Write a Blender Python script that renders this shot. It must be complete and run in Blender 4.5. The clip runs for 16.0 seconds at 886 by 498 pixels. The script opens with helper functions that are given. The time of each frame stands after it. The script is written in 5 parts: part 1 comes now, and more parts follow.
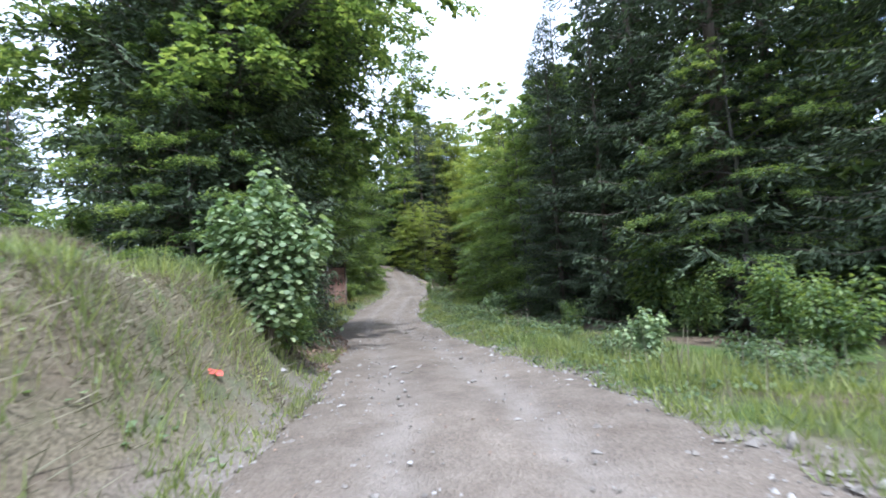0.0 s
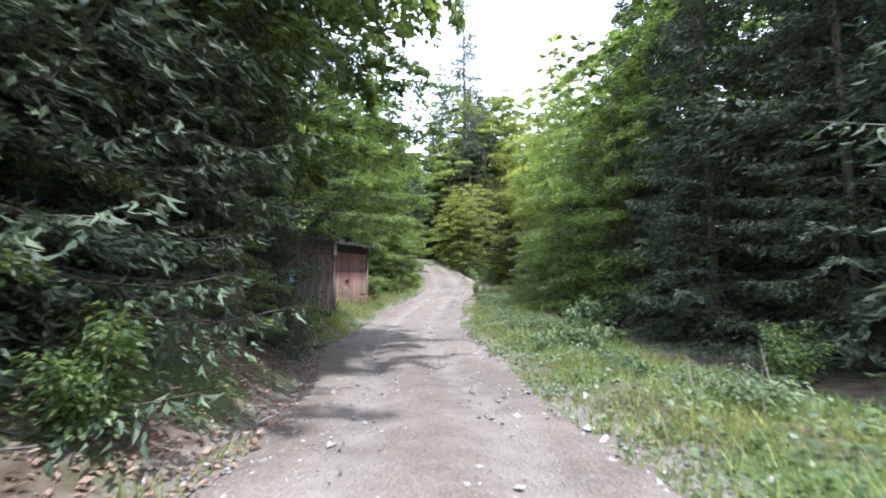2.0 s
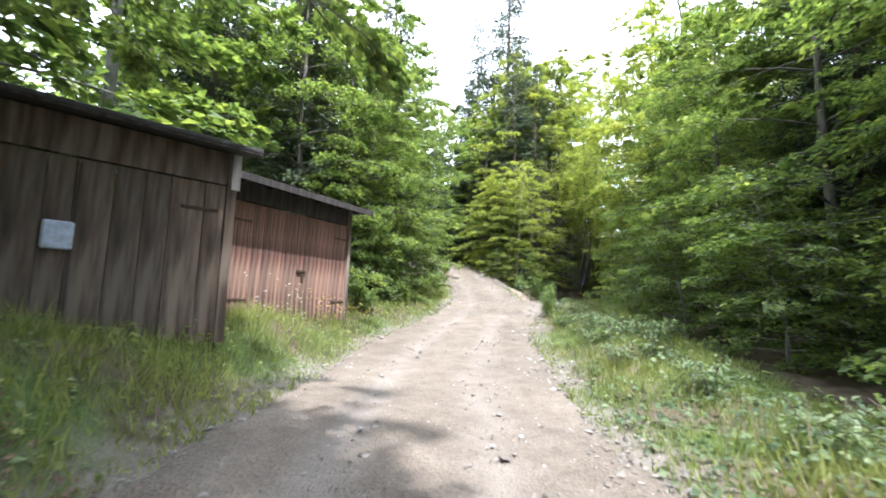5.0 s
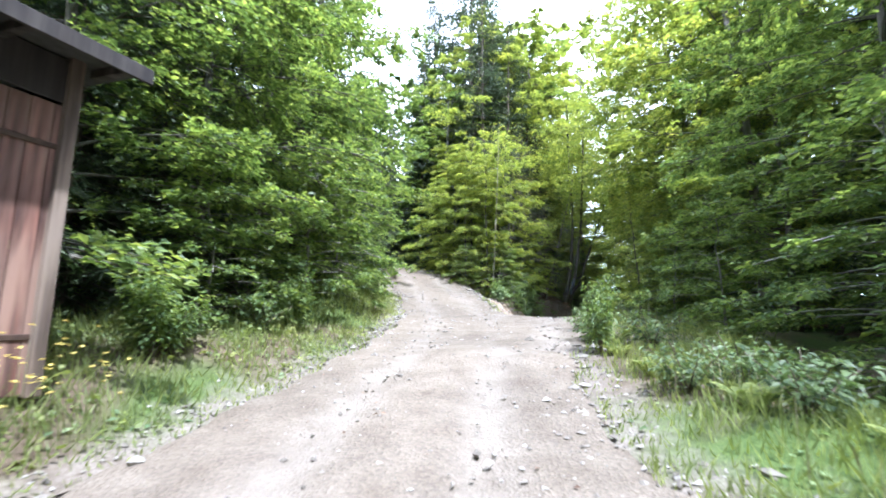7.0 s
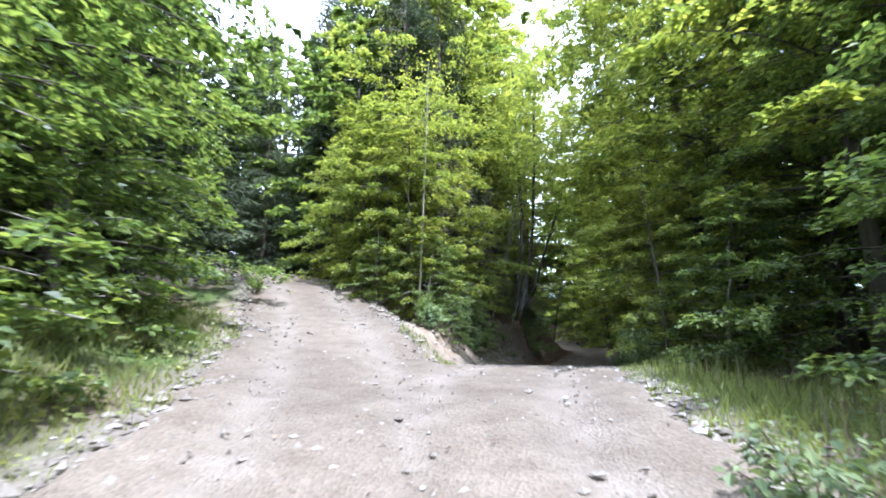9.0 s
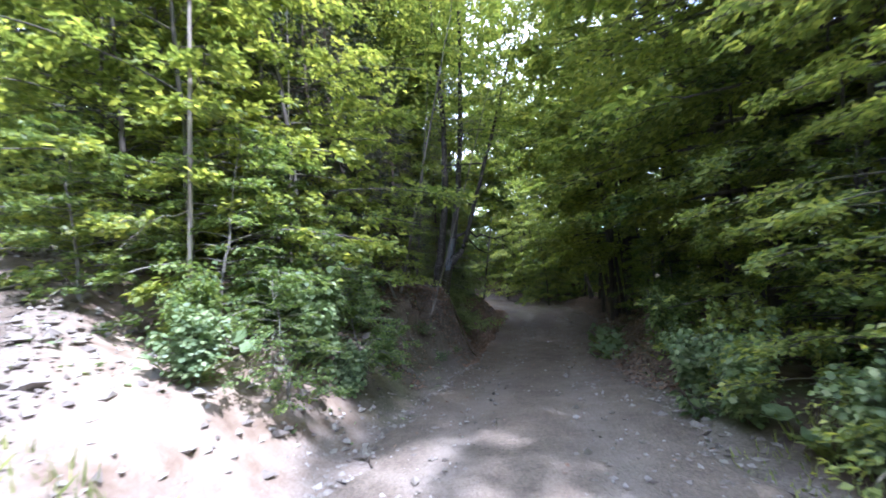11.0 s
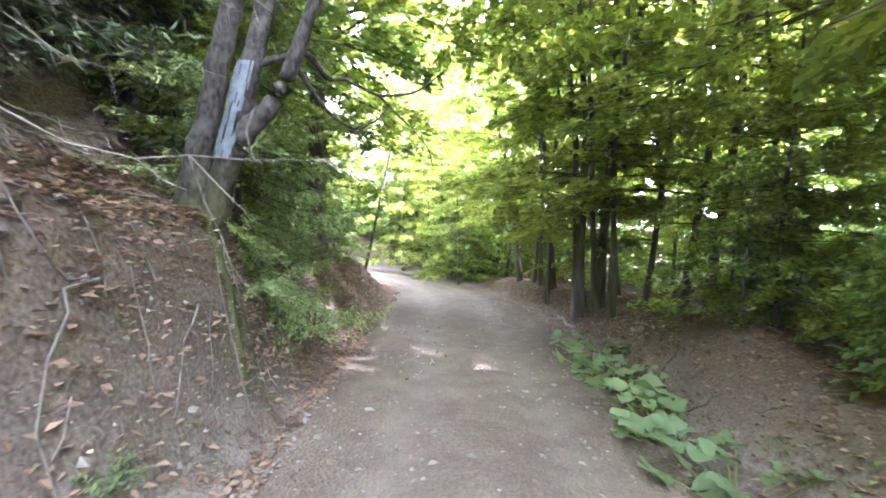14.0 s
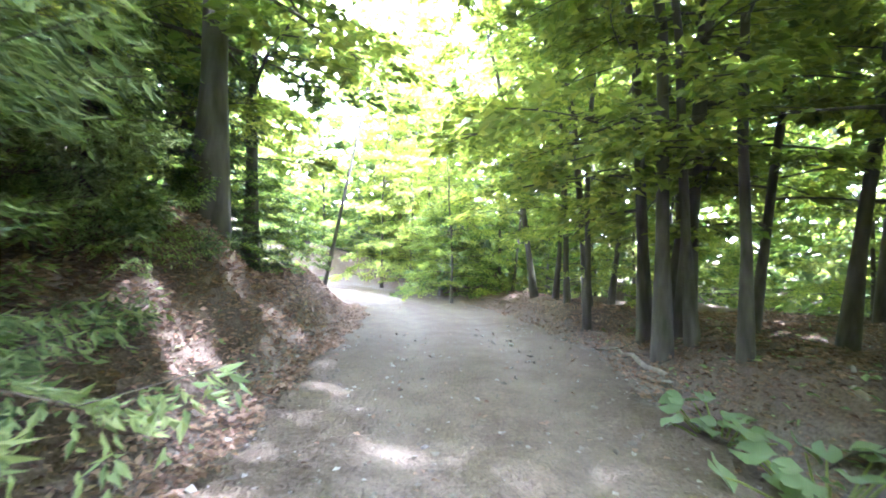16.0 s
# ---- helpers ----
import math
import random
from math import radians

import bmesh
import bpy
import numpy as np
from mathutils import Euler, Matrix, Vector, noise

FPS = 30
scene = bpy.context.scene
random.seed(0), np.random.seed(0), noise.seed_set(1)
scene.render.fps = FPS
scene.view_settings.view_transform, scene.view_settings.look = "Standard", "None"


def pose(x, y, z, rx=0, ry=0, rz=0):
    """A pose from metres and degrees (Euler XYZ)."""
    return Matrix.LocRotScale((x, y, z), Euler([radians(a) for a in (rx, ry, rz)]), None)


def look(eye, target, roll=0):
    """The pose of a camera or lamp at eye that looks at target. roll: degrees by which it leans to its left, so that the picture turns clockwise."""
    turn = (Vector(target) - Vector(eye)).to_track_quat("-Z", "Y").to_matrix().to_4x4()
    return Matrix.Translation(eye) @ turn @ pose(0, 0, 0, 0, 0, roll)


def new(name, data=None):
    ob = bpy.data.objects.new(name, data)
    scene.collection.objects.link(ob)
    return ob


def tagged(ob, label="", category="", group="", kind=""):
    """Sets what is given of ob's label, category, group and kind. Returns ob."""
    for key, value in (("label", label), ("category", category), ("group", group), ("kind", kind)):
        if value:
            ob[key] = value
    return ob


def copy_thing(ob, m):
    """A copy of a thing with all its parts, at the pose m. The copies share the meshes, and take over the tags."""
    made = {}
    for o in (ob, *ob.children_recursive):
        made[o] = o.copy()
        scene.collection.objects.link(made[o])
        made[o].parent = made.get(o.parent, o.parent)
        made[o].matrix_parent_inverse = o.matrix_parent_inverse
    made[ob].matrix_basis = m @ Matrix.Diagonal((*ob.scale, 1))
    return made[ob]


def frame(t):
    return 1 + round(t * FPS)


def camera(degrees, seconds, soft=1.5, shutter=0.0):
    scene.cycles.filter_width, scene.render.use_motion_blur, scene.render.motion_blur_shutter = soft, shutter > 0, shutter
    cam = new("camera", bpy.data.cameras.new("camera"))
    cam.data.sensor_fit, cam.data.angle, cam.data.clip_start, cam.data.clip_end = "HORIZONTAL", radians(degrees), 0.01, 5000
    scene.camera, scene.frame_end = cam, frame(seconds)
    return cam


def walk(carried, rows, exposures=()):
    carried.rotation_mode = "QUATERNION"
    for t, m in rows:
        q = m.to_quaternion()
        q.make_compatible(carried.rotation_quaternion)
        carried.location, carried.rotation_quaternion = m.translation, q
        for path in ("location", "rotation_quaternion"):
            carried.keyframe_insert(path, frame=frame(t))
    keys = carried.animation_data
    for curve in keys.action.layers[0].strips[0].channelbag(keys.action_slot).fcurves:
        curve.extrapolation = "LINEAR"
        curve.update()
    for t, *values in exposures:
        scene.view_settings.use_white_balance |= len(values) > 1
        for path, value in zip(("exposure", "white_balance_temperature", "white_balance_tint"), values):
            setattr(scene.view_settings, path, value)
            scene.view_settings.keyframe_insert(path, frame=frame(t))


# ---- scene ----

cam = camera(89.06, 16.0, soft=1.8, shutter=0.22)
# seconds, place, yaw, pitch, roll
PATH = [
    (0.0, 0.000, -0.000, 1.400, -0.00, 4.37, 3.68),
    (0.5, -0.016, 2.303, 1.332, 0.94, 4.08, 4.30),
    (1.0, -0.140, 4.435, 1.267, 2.74, 4.25, 4.82),
    (1.3, -0.238, 5.635, 1.252, 3.88, 5.60, 3.84),
    (1.5, -0.311, 6.400, 1.244, 4.40, 4.95, 3.25),
    (1.7, -0.380, 7.138, 1.240, 4.37, 4.02, 2.72),
    (1.8, -0.421, 7.505, 1.239, 4.51, 4.15, 2.22),
    (2.0, -0.520, 8.242, 1.239, 5.44, 4.60, 0.94),
    (2.1, -0.573, 8.613, 1.237, 5.69, 4.79, 0.59),
    (2.2, -0.628, 8.985, 1.233, 5.92, 5.11, 0.28),
    (2.5, -0.802, 10.121, 1.210, 6.27, 4.48, -0.76),
    (2.6, -0.862, 10.503, 1.200, 6.49, 4.49, -1.08),
    (2.8, -0.987, 11.273, 1.176, 7.02, 4.88, -1.65),
    (2.9, -1.052, 11.662, 1.164, 7.21, 4.69, -1.79),
    (3.0, -1.120, 12.052, 1.152, 7.40, 4.58, -1.91),
    (3.5, -1.481, 13.988, 1.100, 8.04, 4.63, -2.28),
    (3.8, -1.717, 15.145, 1.058, 8.28, 4.53, -2.01),
    (4.0, -1.861, 15.931, 1.025, 8.01, 4.63, -1.99),
    (4.2, -2.017, 16.713, 0.989, 7.98, 5.00, -2.01),
    (6.3, -3.061, 25.311, 0.956, 5.10, 8.14, -1.26),
    (6.5, -3.113, 26.108, 0.970, 4.16, 8.19, -1.29),
    (7.0, -3.226, 28.127, 1.058, 2.26, 8.58, -0.61),
    (7.1, -3.258, 28.496, 1.081, 1.84, 8.96, -0.69),
    (7.2, -3.290, 28.857, 1.105, 1.41, 9.43, -0.79),
    (7.4, -3.337, 29.574, 1.156, 0.29, 10.07, -1.06),
    (7.5, -3.343, 29.944, 1.183, -0.46, 10.13, -1.10),
    (7.8, -3.321, 31.075, 1.267, -2.23, 10.42, -1.11),
    (8.0, -3.273, 31.824, 1.326, -3.17, 10.31, -0.87),
    (8.1, -3.238, 32.193, 1.356, -3.57, 10.25, -0.65),
    (8.2, -3.198, 32.559, 1.388, -3.95, 10.39, -0.44),
    (10.3, -1.495, 40.355, 2.477, -12.86, 6.85, 3.30),
    (10.5, -1.279, 41.128, 2.502, -14.02, 6.26, 3.85),
    (10.6, -1.164, 41.510, 2.509, -14.75, 5.69, 4.01),
    (10.7, -1.049, 41.887, 2.512, -15.47, 4.93, 4.11),
    (11.0, -0.703, 42.975, 2.496, -17.37, 2.59, 4.33),
    (11.1, -0.594, 43.310, 2.480, -17.82, 2.30, 4.23),
    (11.2, -0.483, 43.636, 2.459, -18.31, 2.11, 4.04),
    (11.5, -0.106, 44.569, 2.367, -20.62, 1.14, 2.79),
    (11.6, 0.026, 44.868, 2.337, -21.30, 0.61, 2.40),
    (11.7, 0.158, 45.159, 2.304, -22.02, -0.16, 2.12),
    (11.8, 0.289, 45.445, 2.272, -22.75, -0.57, 1.88),
    (12.0, 0.541, 46.011, 2.219, -24.09, 0.28, 1.29),
    (12.2, 0.771, 46.545, 2.169, -25.36, 1.43, 0.76),
    (12.5, 1.146, 47.314, 2.104, -27.45, 2.03, 0.32),
    (13.0, 1.808, 48.542, 2.001, -29.67, 0.52, -0.42),
    (13.3, 2.172, 49.208, 1.933, -30.04, 0.09, -1.12),
    (13.5, 2.408, 49.631, 1.889, -30.22, -0.15, -1.40),
    (13.6, 2.513, 49.836, 1.867, -30.21, -0.41, -1.48),
    (14.0, 2.996, 50.669, 1.778, -30.12, -1.17, -2.09),
    (14.2, 3.224, 51.074, 1.730, -29.84, -0.95, -2.25),
    (14.3, 3.340, 51.269, 1.705, -29.88, -1.24, -2.24),
    (14.5, 3.566, 51.647, 1.654, -30.07, -1.46, -2.25),
    (14.7, 3.773, 52.005, 1.602, -30.21, -1.53, -2.40),
    (14.9, 3.988, 52.360, 1.551, -30.42, -1.93, -2.26),
    (15.0, 4.109, 52.543, 1.528, -30.67, -1.82, -2.01),
    (15.2, 4.362, 52.914, 1.482, -31.24, -1.27, -1.19),
    (15.5, 4.713, 53.493, 1.407, -31.27, -2.29, 0.23),
    (16.0, 5.226, 54.403, 1.281, -31.51, 1.48, -1.50),
]
EXPOSURES = [(0.0, 0.4, 5300, 14), (1.5, 0.8, 5300, 17), (3.0, 1.2, 5600, 18), (4.2, 1.25, 5900, 15), (6.3, 1.45, 5300, 13), (8.2, 1.35, 5250, 16), (10.4, 1.25, 5200, 18), (11.0, 1.65, 5050, 24), (11.5, 2.6, 4850, 34), (12.2, 3.5, 4850, 40), (13.2, 4.2, 5150, 38), (14.5, 4.45, 5350, 24), (16.0, 4.7, 5000, 24)]
walk(cam, [(t, pose(x, y, z, 90 + pitch, roll, yaw)) for t, x, y, z, yaw, pitch, roll in PATH], EXPOSURES)

# ---- world and sun ----
SUN_ELEVATION, SUN_FROM = 62.0, (0.5, -0.87)
world = bpy.data.worlds.new("sky")
scene.world = world
world.use_nodes = True
wn, wl = world.node_tree.nodes, world.node_tree.links
sky = wn.new("ShaderNodeTexSky")
sky.sky_type, sky.sun_disc = "NISHITA", False
sky.sun_elevation = radians(SUN_ELEVATION)
sky.sun_rotation = math.atan2(SUN_FROM[0], SUN_FROM[1])
sky.dust_density, sky.air_density = 3.0, 1.0
coord = wn.new("ShaderNodeTexCoord")
cloud = wn.new("ShaderNodeTexNoise")
cloud.inputs["Scale"].default_value, cloud.inputs["Detail"].default_value = 2.2, 6.0
ramp = wn.new("ShaderNodeValToRGB")
ramp.color_ramp.elements[0].position, ramp.color_ramp.elements[1].position = 0.33, 0.50
white = wn.new("ShaderNodeMix")
white.data_type = "RGBA"
white.inputs["B"].default_value = (13.0, 13.6, 14.6, 1)
wl.new(coord.outputs["Generated"], cloud.inputs["Vector"])
wl.new(cloud.outputs["Fac"], ramp.inputs["Fac"])
wl.new(ramp.outputs["Color"], white.inputs["Factor"])
wl.new(sky.outputs["Color"], white.inputs["A"])
wl.new(white.outputs["Result"], wn["Background"].inputs["Color"])
wn["Background"].inputs["Strength"].default_value = 0.15
sun = new("sun", bpy.data.lights.new("sun", "SUN"))
sun.data.energy, sun.data.angle, sun.data.color = 4.8, radians(1.5), (1.0, 0.95, 0.86)
horizontal = math.cos(radians(SUN_ELEVATION)) / math.hypot(*SUN_FROM)
sun.matrix_world = look((SUN_FROM[0] * horizontal * 60, SUN_FROM[1] * horizontal * 60, 60 * math.sin(radians(SUN_ELEVATION))), (0, 0, 0))


# ---- materials ----
def material(name):
    m = bpy.data.materials.new(name)
    m.use_nodes = True
    return m, m.node_tree.nodes, m.node_tree.links, m.node_tree.nodes["Principled BSDF"]


def noise_node(n, l, scale, detail=4.0, vector=None, stretch=None):
    tex = n.new("ShaderNodeTexNoise")
    tex.inputs["Scale"].default_value, tex.inputs["Detail"].default_value = scale, detail
    if vector is None:
        c = n.new("ShaderNodeTexCoord")
        vector = c.outputs["Object"]
    if stretch:
        mp = n.new("ShaderNodeMapping")
        mp.inputs["Scale"].default_value = stretch
        l.new(vector, mp.inputs["Vector"])
        vector = mp.outputs["Vector"]
    l.new(vector, tex.inputs["Vector"])
    return tex


def ramp_node(n, l, source, stops):
    r = n.new("ShaderNodeValToRGB")
    e = r.color_ramp.elements
    while len(e) < len(stops):
        e.new(0.5)
    for k, (p, c) in zip(e, stops):
        k.position, k.color = p, (*c, 1)
    l.new(source, r.inputs["Fac"])
    return r


def mix_node(n, l, fac, a, b, mode="MIX"):
    m = n.new("ShaderNodeMix")
    m.data_type, m.blend_type = "RGBA", mode
    for key, v in (("Factor", fac), ("A", a), ("B", b)):
        if isinstance(v, (int, float)):
            m.inputs[key].default_value = v
        elif isinstance(v, tuple):
            m.inputs[key].default_value = (*v, 1)
        else:
            l.new(v, m.inputs[key])
    return m.outputs["Result"]


def bump_node(n, l, bsdf, height, strength, distance):
    b = n.new("ShaderNodeBump")
    b.inputs["Strength"].default_value, b.inputs["Distance"].default_value = strength, distance
    l.new(height, b.inputs["Height"])
    l.new(b.outputs["Normal"], bsdf.inputs["Normal"])


def leaf_material(name, dark, mid, light, through_colour, share=0.42, rough=0.45):
    """Leaves: each island its own green, light passing through the blade."""
    m, n, l, bsdf = material(name)
    g = n.new("ShaderNodeNewGeometry")
    r = ramp_node(n, l, g.outputs["Random Per Island"], [(0.0, dark), (0.55, mid), (1.0, light)])
    patch = noise_node(n, l, 0.45, 2.0, g.outputs["Position"])
    tint = ramp_node(n, l, patch.outputs["Fac"], [(0.3, (0.78, 0.86, 0.8)), (0.7, (1.15, 1.1, 0.95))])
    col = mix_node(n, l, 1.0, r.outputs["Color"], tint.outputs["Color"], "MULTIPLY")
    calm = n.new("ShaderNodeHueSaturation")
    calm.inputs["Saturation"].default_value = 0.8
    l.new(col, calm.inputs["Color"])
    col = calm.outputs["Color"]
    l.new(col, bsdf.inputs["Base Color"])
    bsdf.inputs["Roughness"].default_value = rough
    bsdf.inputs["Specular IOR Level"].default_value = 0.35
    t = n.new("ShaderNodeBsdfTranslucent")
    tc = mix_node(n, l, 1.0, col, through_colour, "MULTIPLY")
    l.new(tc, t.inputs["Color"])
    s = n.new("ShaderNodeMixShader")
    s.inputs["Fac"].default_value = share
    l.new(bsdf.outputs["BSDF"], s.inputs[1])
    l.new(t.outputs["BSDF"], s.inputs[2])
    l.new(s.outputs["Shader"], n["Material Output"].inputs["Surface"])
    return m


BEECH_LEAF = leaf_material("beech_leaf", (0.055, 0.10, 0.034), (0.11, 0.185, 0.048), (0.22, 0.29, 0.065), (2.2, 2.1, 0.9), 0.46)
YOUNG_LEAF = leaf_material("young_leaf", (0.095, 0.15, 0.04), (0.182, 0.25, 0.051), (0.312, 0.36, 0.064), (2.3, 2.1, 0.8), 0.5)
MAPLE_LEAF = leaf_material("maple_leaf", (0.085, 0.145, 0.055), (0.19, 0.275, 0.11), (0.34, 0.41, 0.18), (1.5, 1.6, 0.9), 0.35)
NEEDLES = leaf_material("spruce_needles", (0.040, 0.064, 0.030), (0.072, 0.108, 0.046), (0.118, 0.165, 0.066), (1.2, 1.3, 0.8), 0.15, 0.6)
LIGHT_NEEDLES = leaf_material("young_needles", (0.12, 0.175, 0.06), (0.21, 0.275, 0.09), (0.33, 0.38, 0.13), (1.7, 1.7, 0.9), 0.4, 0.6)
DRY_NEEDLES = leaf_material("dry_needles", (0.10, 0.085, 0.06), (0.17, 0.15, 0.11), (0.25, 0.22, 0.17), (1, 1, 1), 0.1, 0.8)
GRASS_GREEN = leaf_material("grass_green", (0.115, 0.155, 0.036), (0.20, 0.245, 0.05), (0.31, 0.335, 0.078), (1.8, 1.8, 0.9), 0.4)
GRASS_DRY = leaf_material("grass_dry", (0.11, 0.098, 0.055), (0.21, 0.183, 0.113), (0.35, 0.31, 0.205), (1.2, 1.1, 0.8), 0.3, 0.7)
DEAD_LEAF = leaf_material("dead_leaf", (0.12, 0.062, 0.038), (0.25, 0.14, 0.085), (0.36, 0.22, 0.14), (1, 0.9, 0.8), 0.15, 0.7)
FLOWER = leaf_material("yellow_flower", (0.6, 0.42, 0.02), (0.75, 0.55, 0.03), (0.85, 0.65, 0.05), (1, 1, 0.8), 0.2)


def bark_material(name, dark, light, moss=0.0):
    m, n, l, bsdf = material(name)
    a = noise_node(n, l, 9.0, 6.0, stretch=(1, 1, 0.25))
    b = noise_node(n, l, 1.3, 3.0)
    c = ramp_node(n, l, a.outputs["Fac"], [(0.3, dark), (0.7, light)])
    f = ramp_node(n, l, b.outputs["Fac"], [(0.45, (0, 0, 0)), (0.65, (1, 1, 1))])
    scaled = n.new("ShaderNodeMath")
    scaled.operation = "MULTIPLY"
    scaled.inputs[1].default_value = moss
    l.new(f.outputs["Color"], scaled.inputs[0])
    l.new(mix_node(n, l, scaled.outputs[0], c.outputs["Color"], (0.07, 0.085, 0.03)), bsdf.inputs["Base Color"])
    bsdf.inputs["Roughness"].default_value = 0.9
    bump_node(n, l, bsdf, a.outputs["Fac"], 0.7, 0.03)
    return m


HERB_LEAF = leaf_material("herb_leaf", (0.05, 0.09, 0.032), (0.10, 0.155, 0.05), (0.17, 0.23, 0.075), (1.6, 1.6, 0.9), 0.35)
BARK_GREY = bark_material("beech_bark", (0.13, 0.12, 0.105), (0.30, 0.285, 0.26), 0.6)
BARK_BROWN = bark_material("spruce_bark", (0.07, 0.052, 0.04), (0.17, 0.135, 0.105), 0.3)
# bark in a darker tone than the beech bark
BARK_DARK = bark_material("dark_bark", (0.055, 0.048, 0.04), (0.15, 0.135, 0.115), 0.5)
BARK_PALE = bark_material("dead_bark", (0.24, 0.21, 0.17), (0.42, 0.38, 0.32), 0.1)


def old_bark_material():
    """Old beech bark: grey, blotched with pale lichen and green moss, finely cracked."""
    m, n, l, bsdf = material("old_beech_bark")
    crack = noise_node(n, l, 26.0, 8.0, stretch=(1, 1, 0.5))
    blot = noise_node(n, l, 6.5, 6.0)
    wide = noise_node(n, l, 1.6, 4.0)
    base = ramp_node(n, l, crack.outputs["Fac"], [(0.32, (0.022, 0.019, 0.016)), (0.66, (0.085, 0.075, 0.064))])
    pale = ramp_node(n, l, blot.outputs["Fac"], [(0.5, (0, 0, 0)), (0.66, (0.75, 0.75, 0.75))])
    col = mix_node(n, l, pale.outputs["Color"], base.outputs["Color"], (0.115, 0.107, 0.095))
    sep = n.new("ShaderNodeSeparateXYZ")
    l.new(n.new("ShaderNodeTexCoord").outputs["Object"], sep.inputs["Vector"])
    low = n.new("ShaderNodeMapRange")
    low.inputs["From Min"].default_value, low.inputs["From Max"].default_value = 0.75, 0.1
    l.new(sep.outputs["Z"], low.inputs["Value"])
    patch = ramp_node(n, l, wide.outputs["Fac"], [(0.36, (0, 0, 0)), (0.56, (0.85, 0.85, 0.85))])
    moss = mix_node(n, l, 1.0, patch.outputs["Color"], low.outputs["Result"], "MULTIPLY")
    l.new(mix_node(n, l, moss, col, (0.085, 0.088, 0.028)), bsdf.inputs["Base Color"])
    bsdf.inputs["Roughness"].default_value = 0.92
    bsdf.inputs["Specular IOR Level"].default_value = 0.2
    h = mix_node(n, l, 0.4, crack.outputs["Fac"], blot.outputs["Fac"])
    bump_node(n, l, bsdf, h, 1.0, 0.03)
    return m


OLD_BARK = old_bark_material()


def gravel_material():
    m, n, l, bsdf = material("gravel_road")
    pos = n.new("ShaderNodeNewGeometry").outputs["Position"]
    big = noise_node(n, l, 0.35, 4.0, pos)
    mid = noise_node(n, l, 2.6, 6.0, pos)
    fine = noise_node(n, l, 60.0, 4.0, pos)
    cells = n.new("ShaderNodeTexVoronoi")
    cells.inputs["Scale"].default_value = 34.0
    l.new(pos, cells.inputs["Vector"])
    base = ramp_node(n, l, mid.outputs["Fac"], [(0.25, (0.145, 0.12, 0.096)), (0.5, (0.18, 0.153, 0.125)), (0.75, (0.22, 0.19, 0.158))])
    tone = ramp_node(n, l, big.outputs["Fac"], [(0.35, (0.82, 0.8, 0.78)), (0.65, (1.1, 1.08, 1.05))])
    col = mix_node(n, l, 1.0, base.outputs["Color"], tone.outputs["Color"], "MULTIPLY")
    chip = ramp_node(n, l, cells.outputs["Color"], [(0.15, (0.6, 0.59, 0.58)), (0.85, (1.35, 1.34, 1.32))])
    col = mix_node(n, l, 0.4, col, chip.outputs["Color"], "MULTIPLY")
    speck = ramp_node(n, l, fine.outputs["Fac"], [(0.3, (0.8, 0.8, 0.8)), (0.7, (1.15, 1.15, 1.15))])
    col = mix_node(n, l, 0.7, col, speck.outputs["Color"], "MULTIPLY")
    wear = n.new("ShaderNodeAttribute")
    wear.attribute_name = "tread"
    packed = n.new("ShaderNodeMath")
    packed.operation = "MULTIPLY"
    l.new(wear.outputs["Fac"], packed.inputs[0])
    streak = ramp_node(n, l, mid.outputs["Fac"], [(0.25, (0.35, 0.35, 0.35)), (0.6, (1, 1, 1))])
    l.new(streak.outputs["Color"], packed.inputs[1])
    col = mix_node(n, l, packed.outputs[0], col, mix_node(n, l, 0.45, col, (0.275, 0.245, 0.212)))
    # earth and fallen leaves darken the track under the beeches
    sep = n.new("ShaderNodeSeparateXYZ")
    l.new(pos, sep.inputs["Vector"])
    wob = n.new("ShaderNodeMath")
    wob.operation = "MULTIPLY_ADD"
    wob.inputs[1].default_value, wob.inputs[2].default_value = 5.0, -2.5
    l.new(big.outputs["Fac"], wob.inputs[0])
    add = n.new("ShaderNodeMath")
    l.new(sep.outputs["Y"], add.inputs[0])
    l.new(wob.outputs[0], add.inputs[1])
    rng = n.new("ShaderNodeMapRange")
    rng.inputs["From Min"].default_value, rng.inputs["From Max"].default_value = 47.0, 52.0
    l.new(add.outputs[0], rng.inputs["Value"])
    earth = mix_node(n, l, rng.outputs["Result"], col, mix_node(n, l, 1.0, col, (0.84, 0.80, 0.76), "MULTIPLY"))
    l.new(earth, bsdf.inputs["Base Color"])
    bsdf.inputs["Roughness"].default_value = 0.92
    bsdf.inputs["Specular IOR Level"].default_value = 0.2
    h = mix_node(n, l, 0.5, cells.outputs["Distance"], mid.outputs["Fac"])
    bump_node(n, l, bsdf, h, 0.9, 0.04)
    return m


GRAVEL = gravel_material()


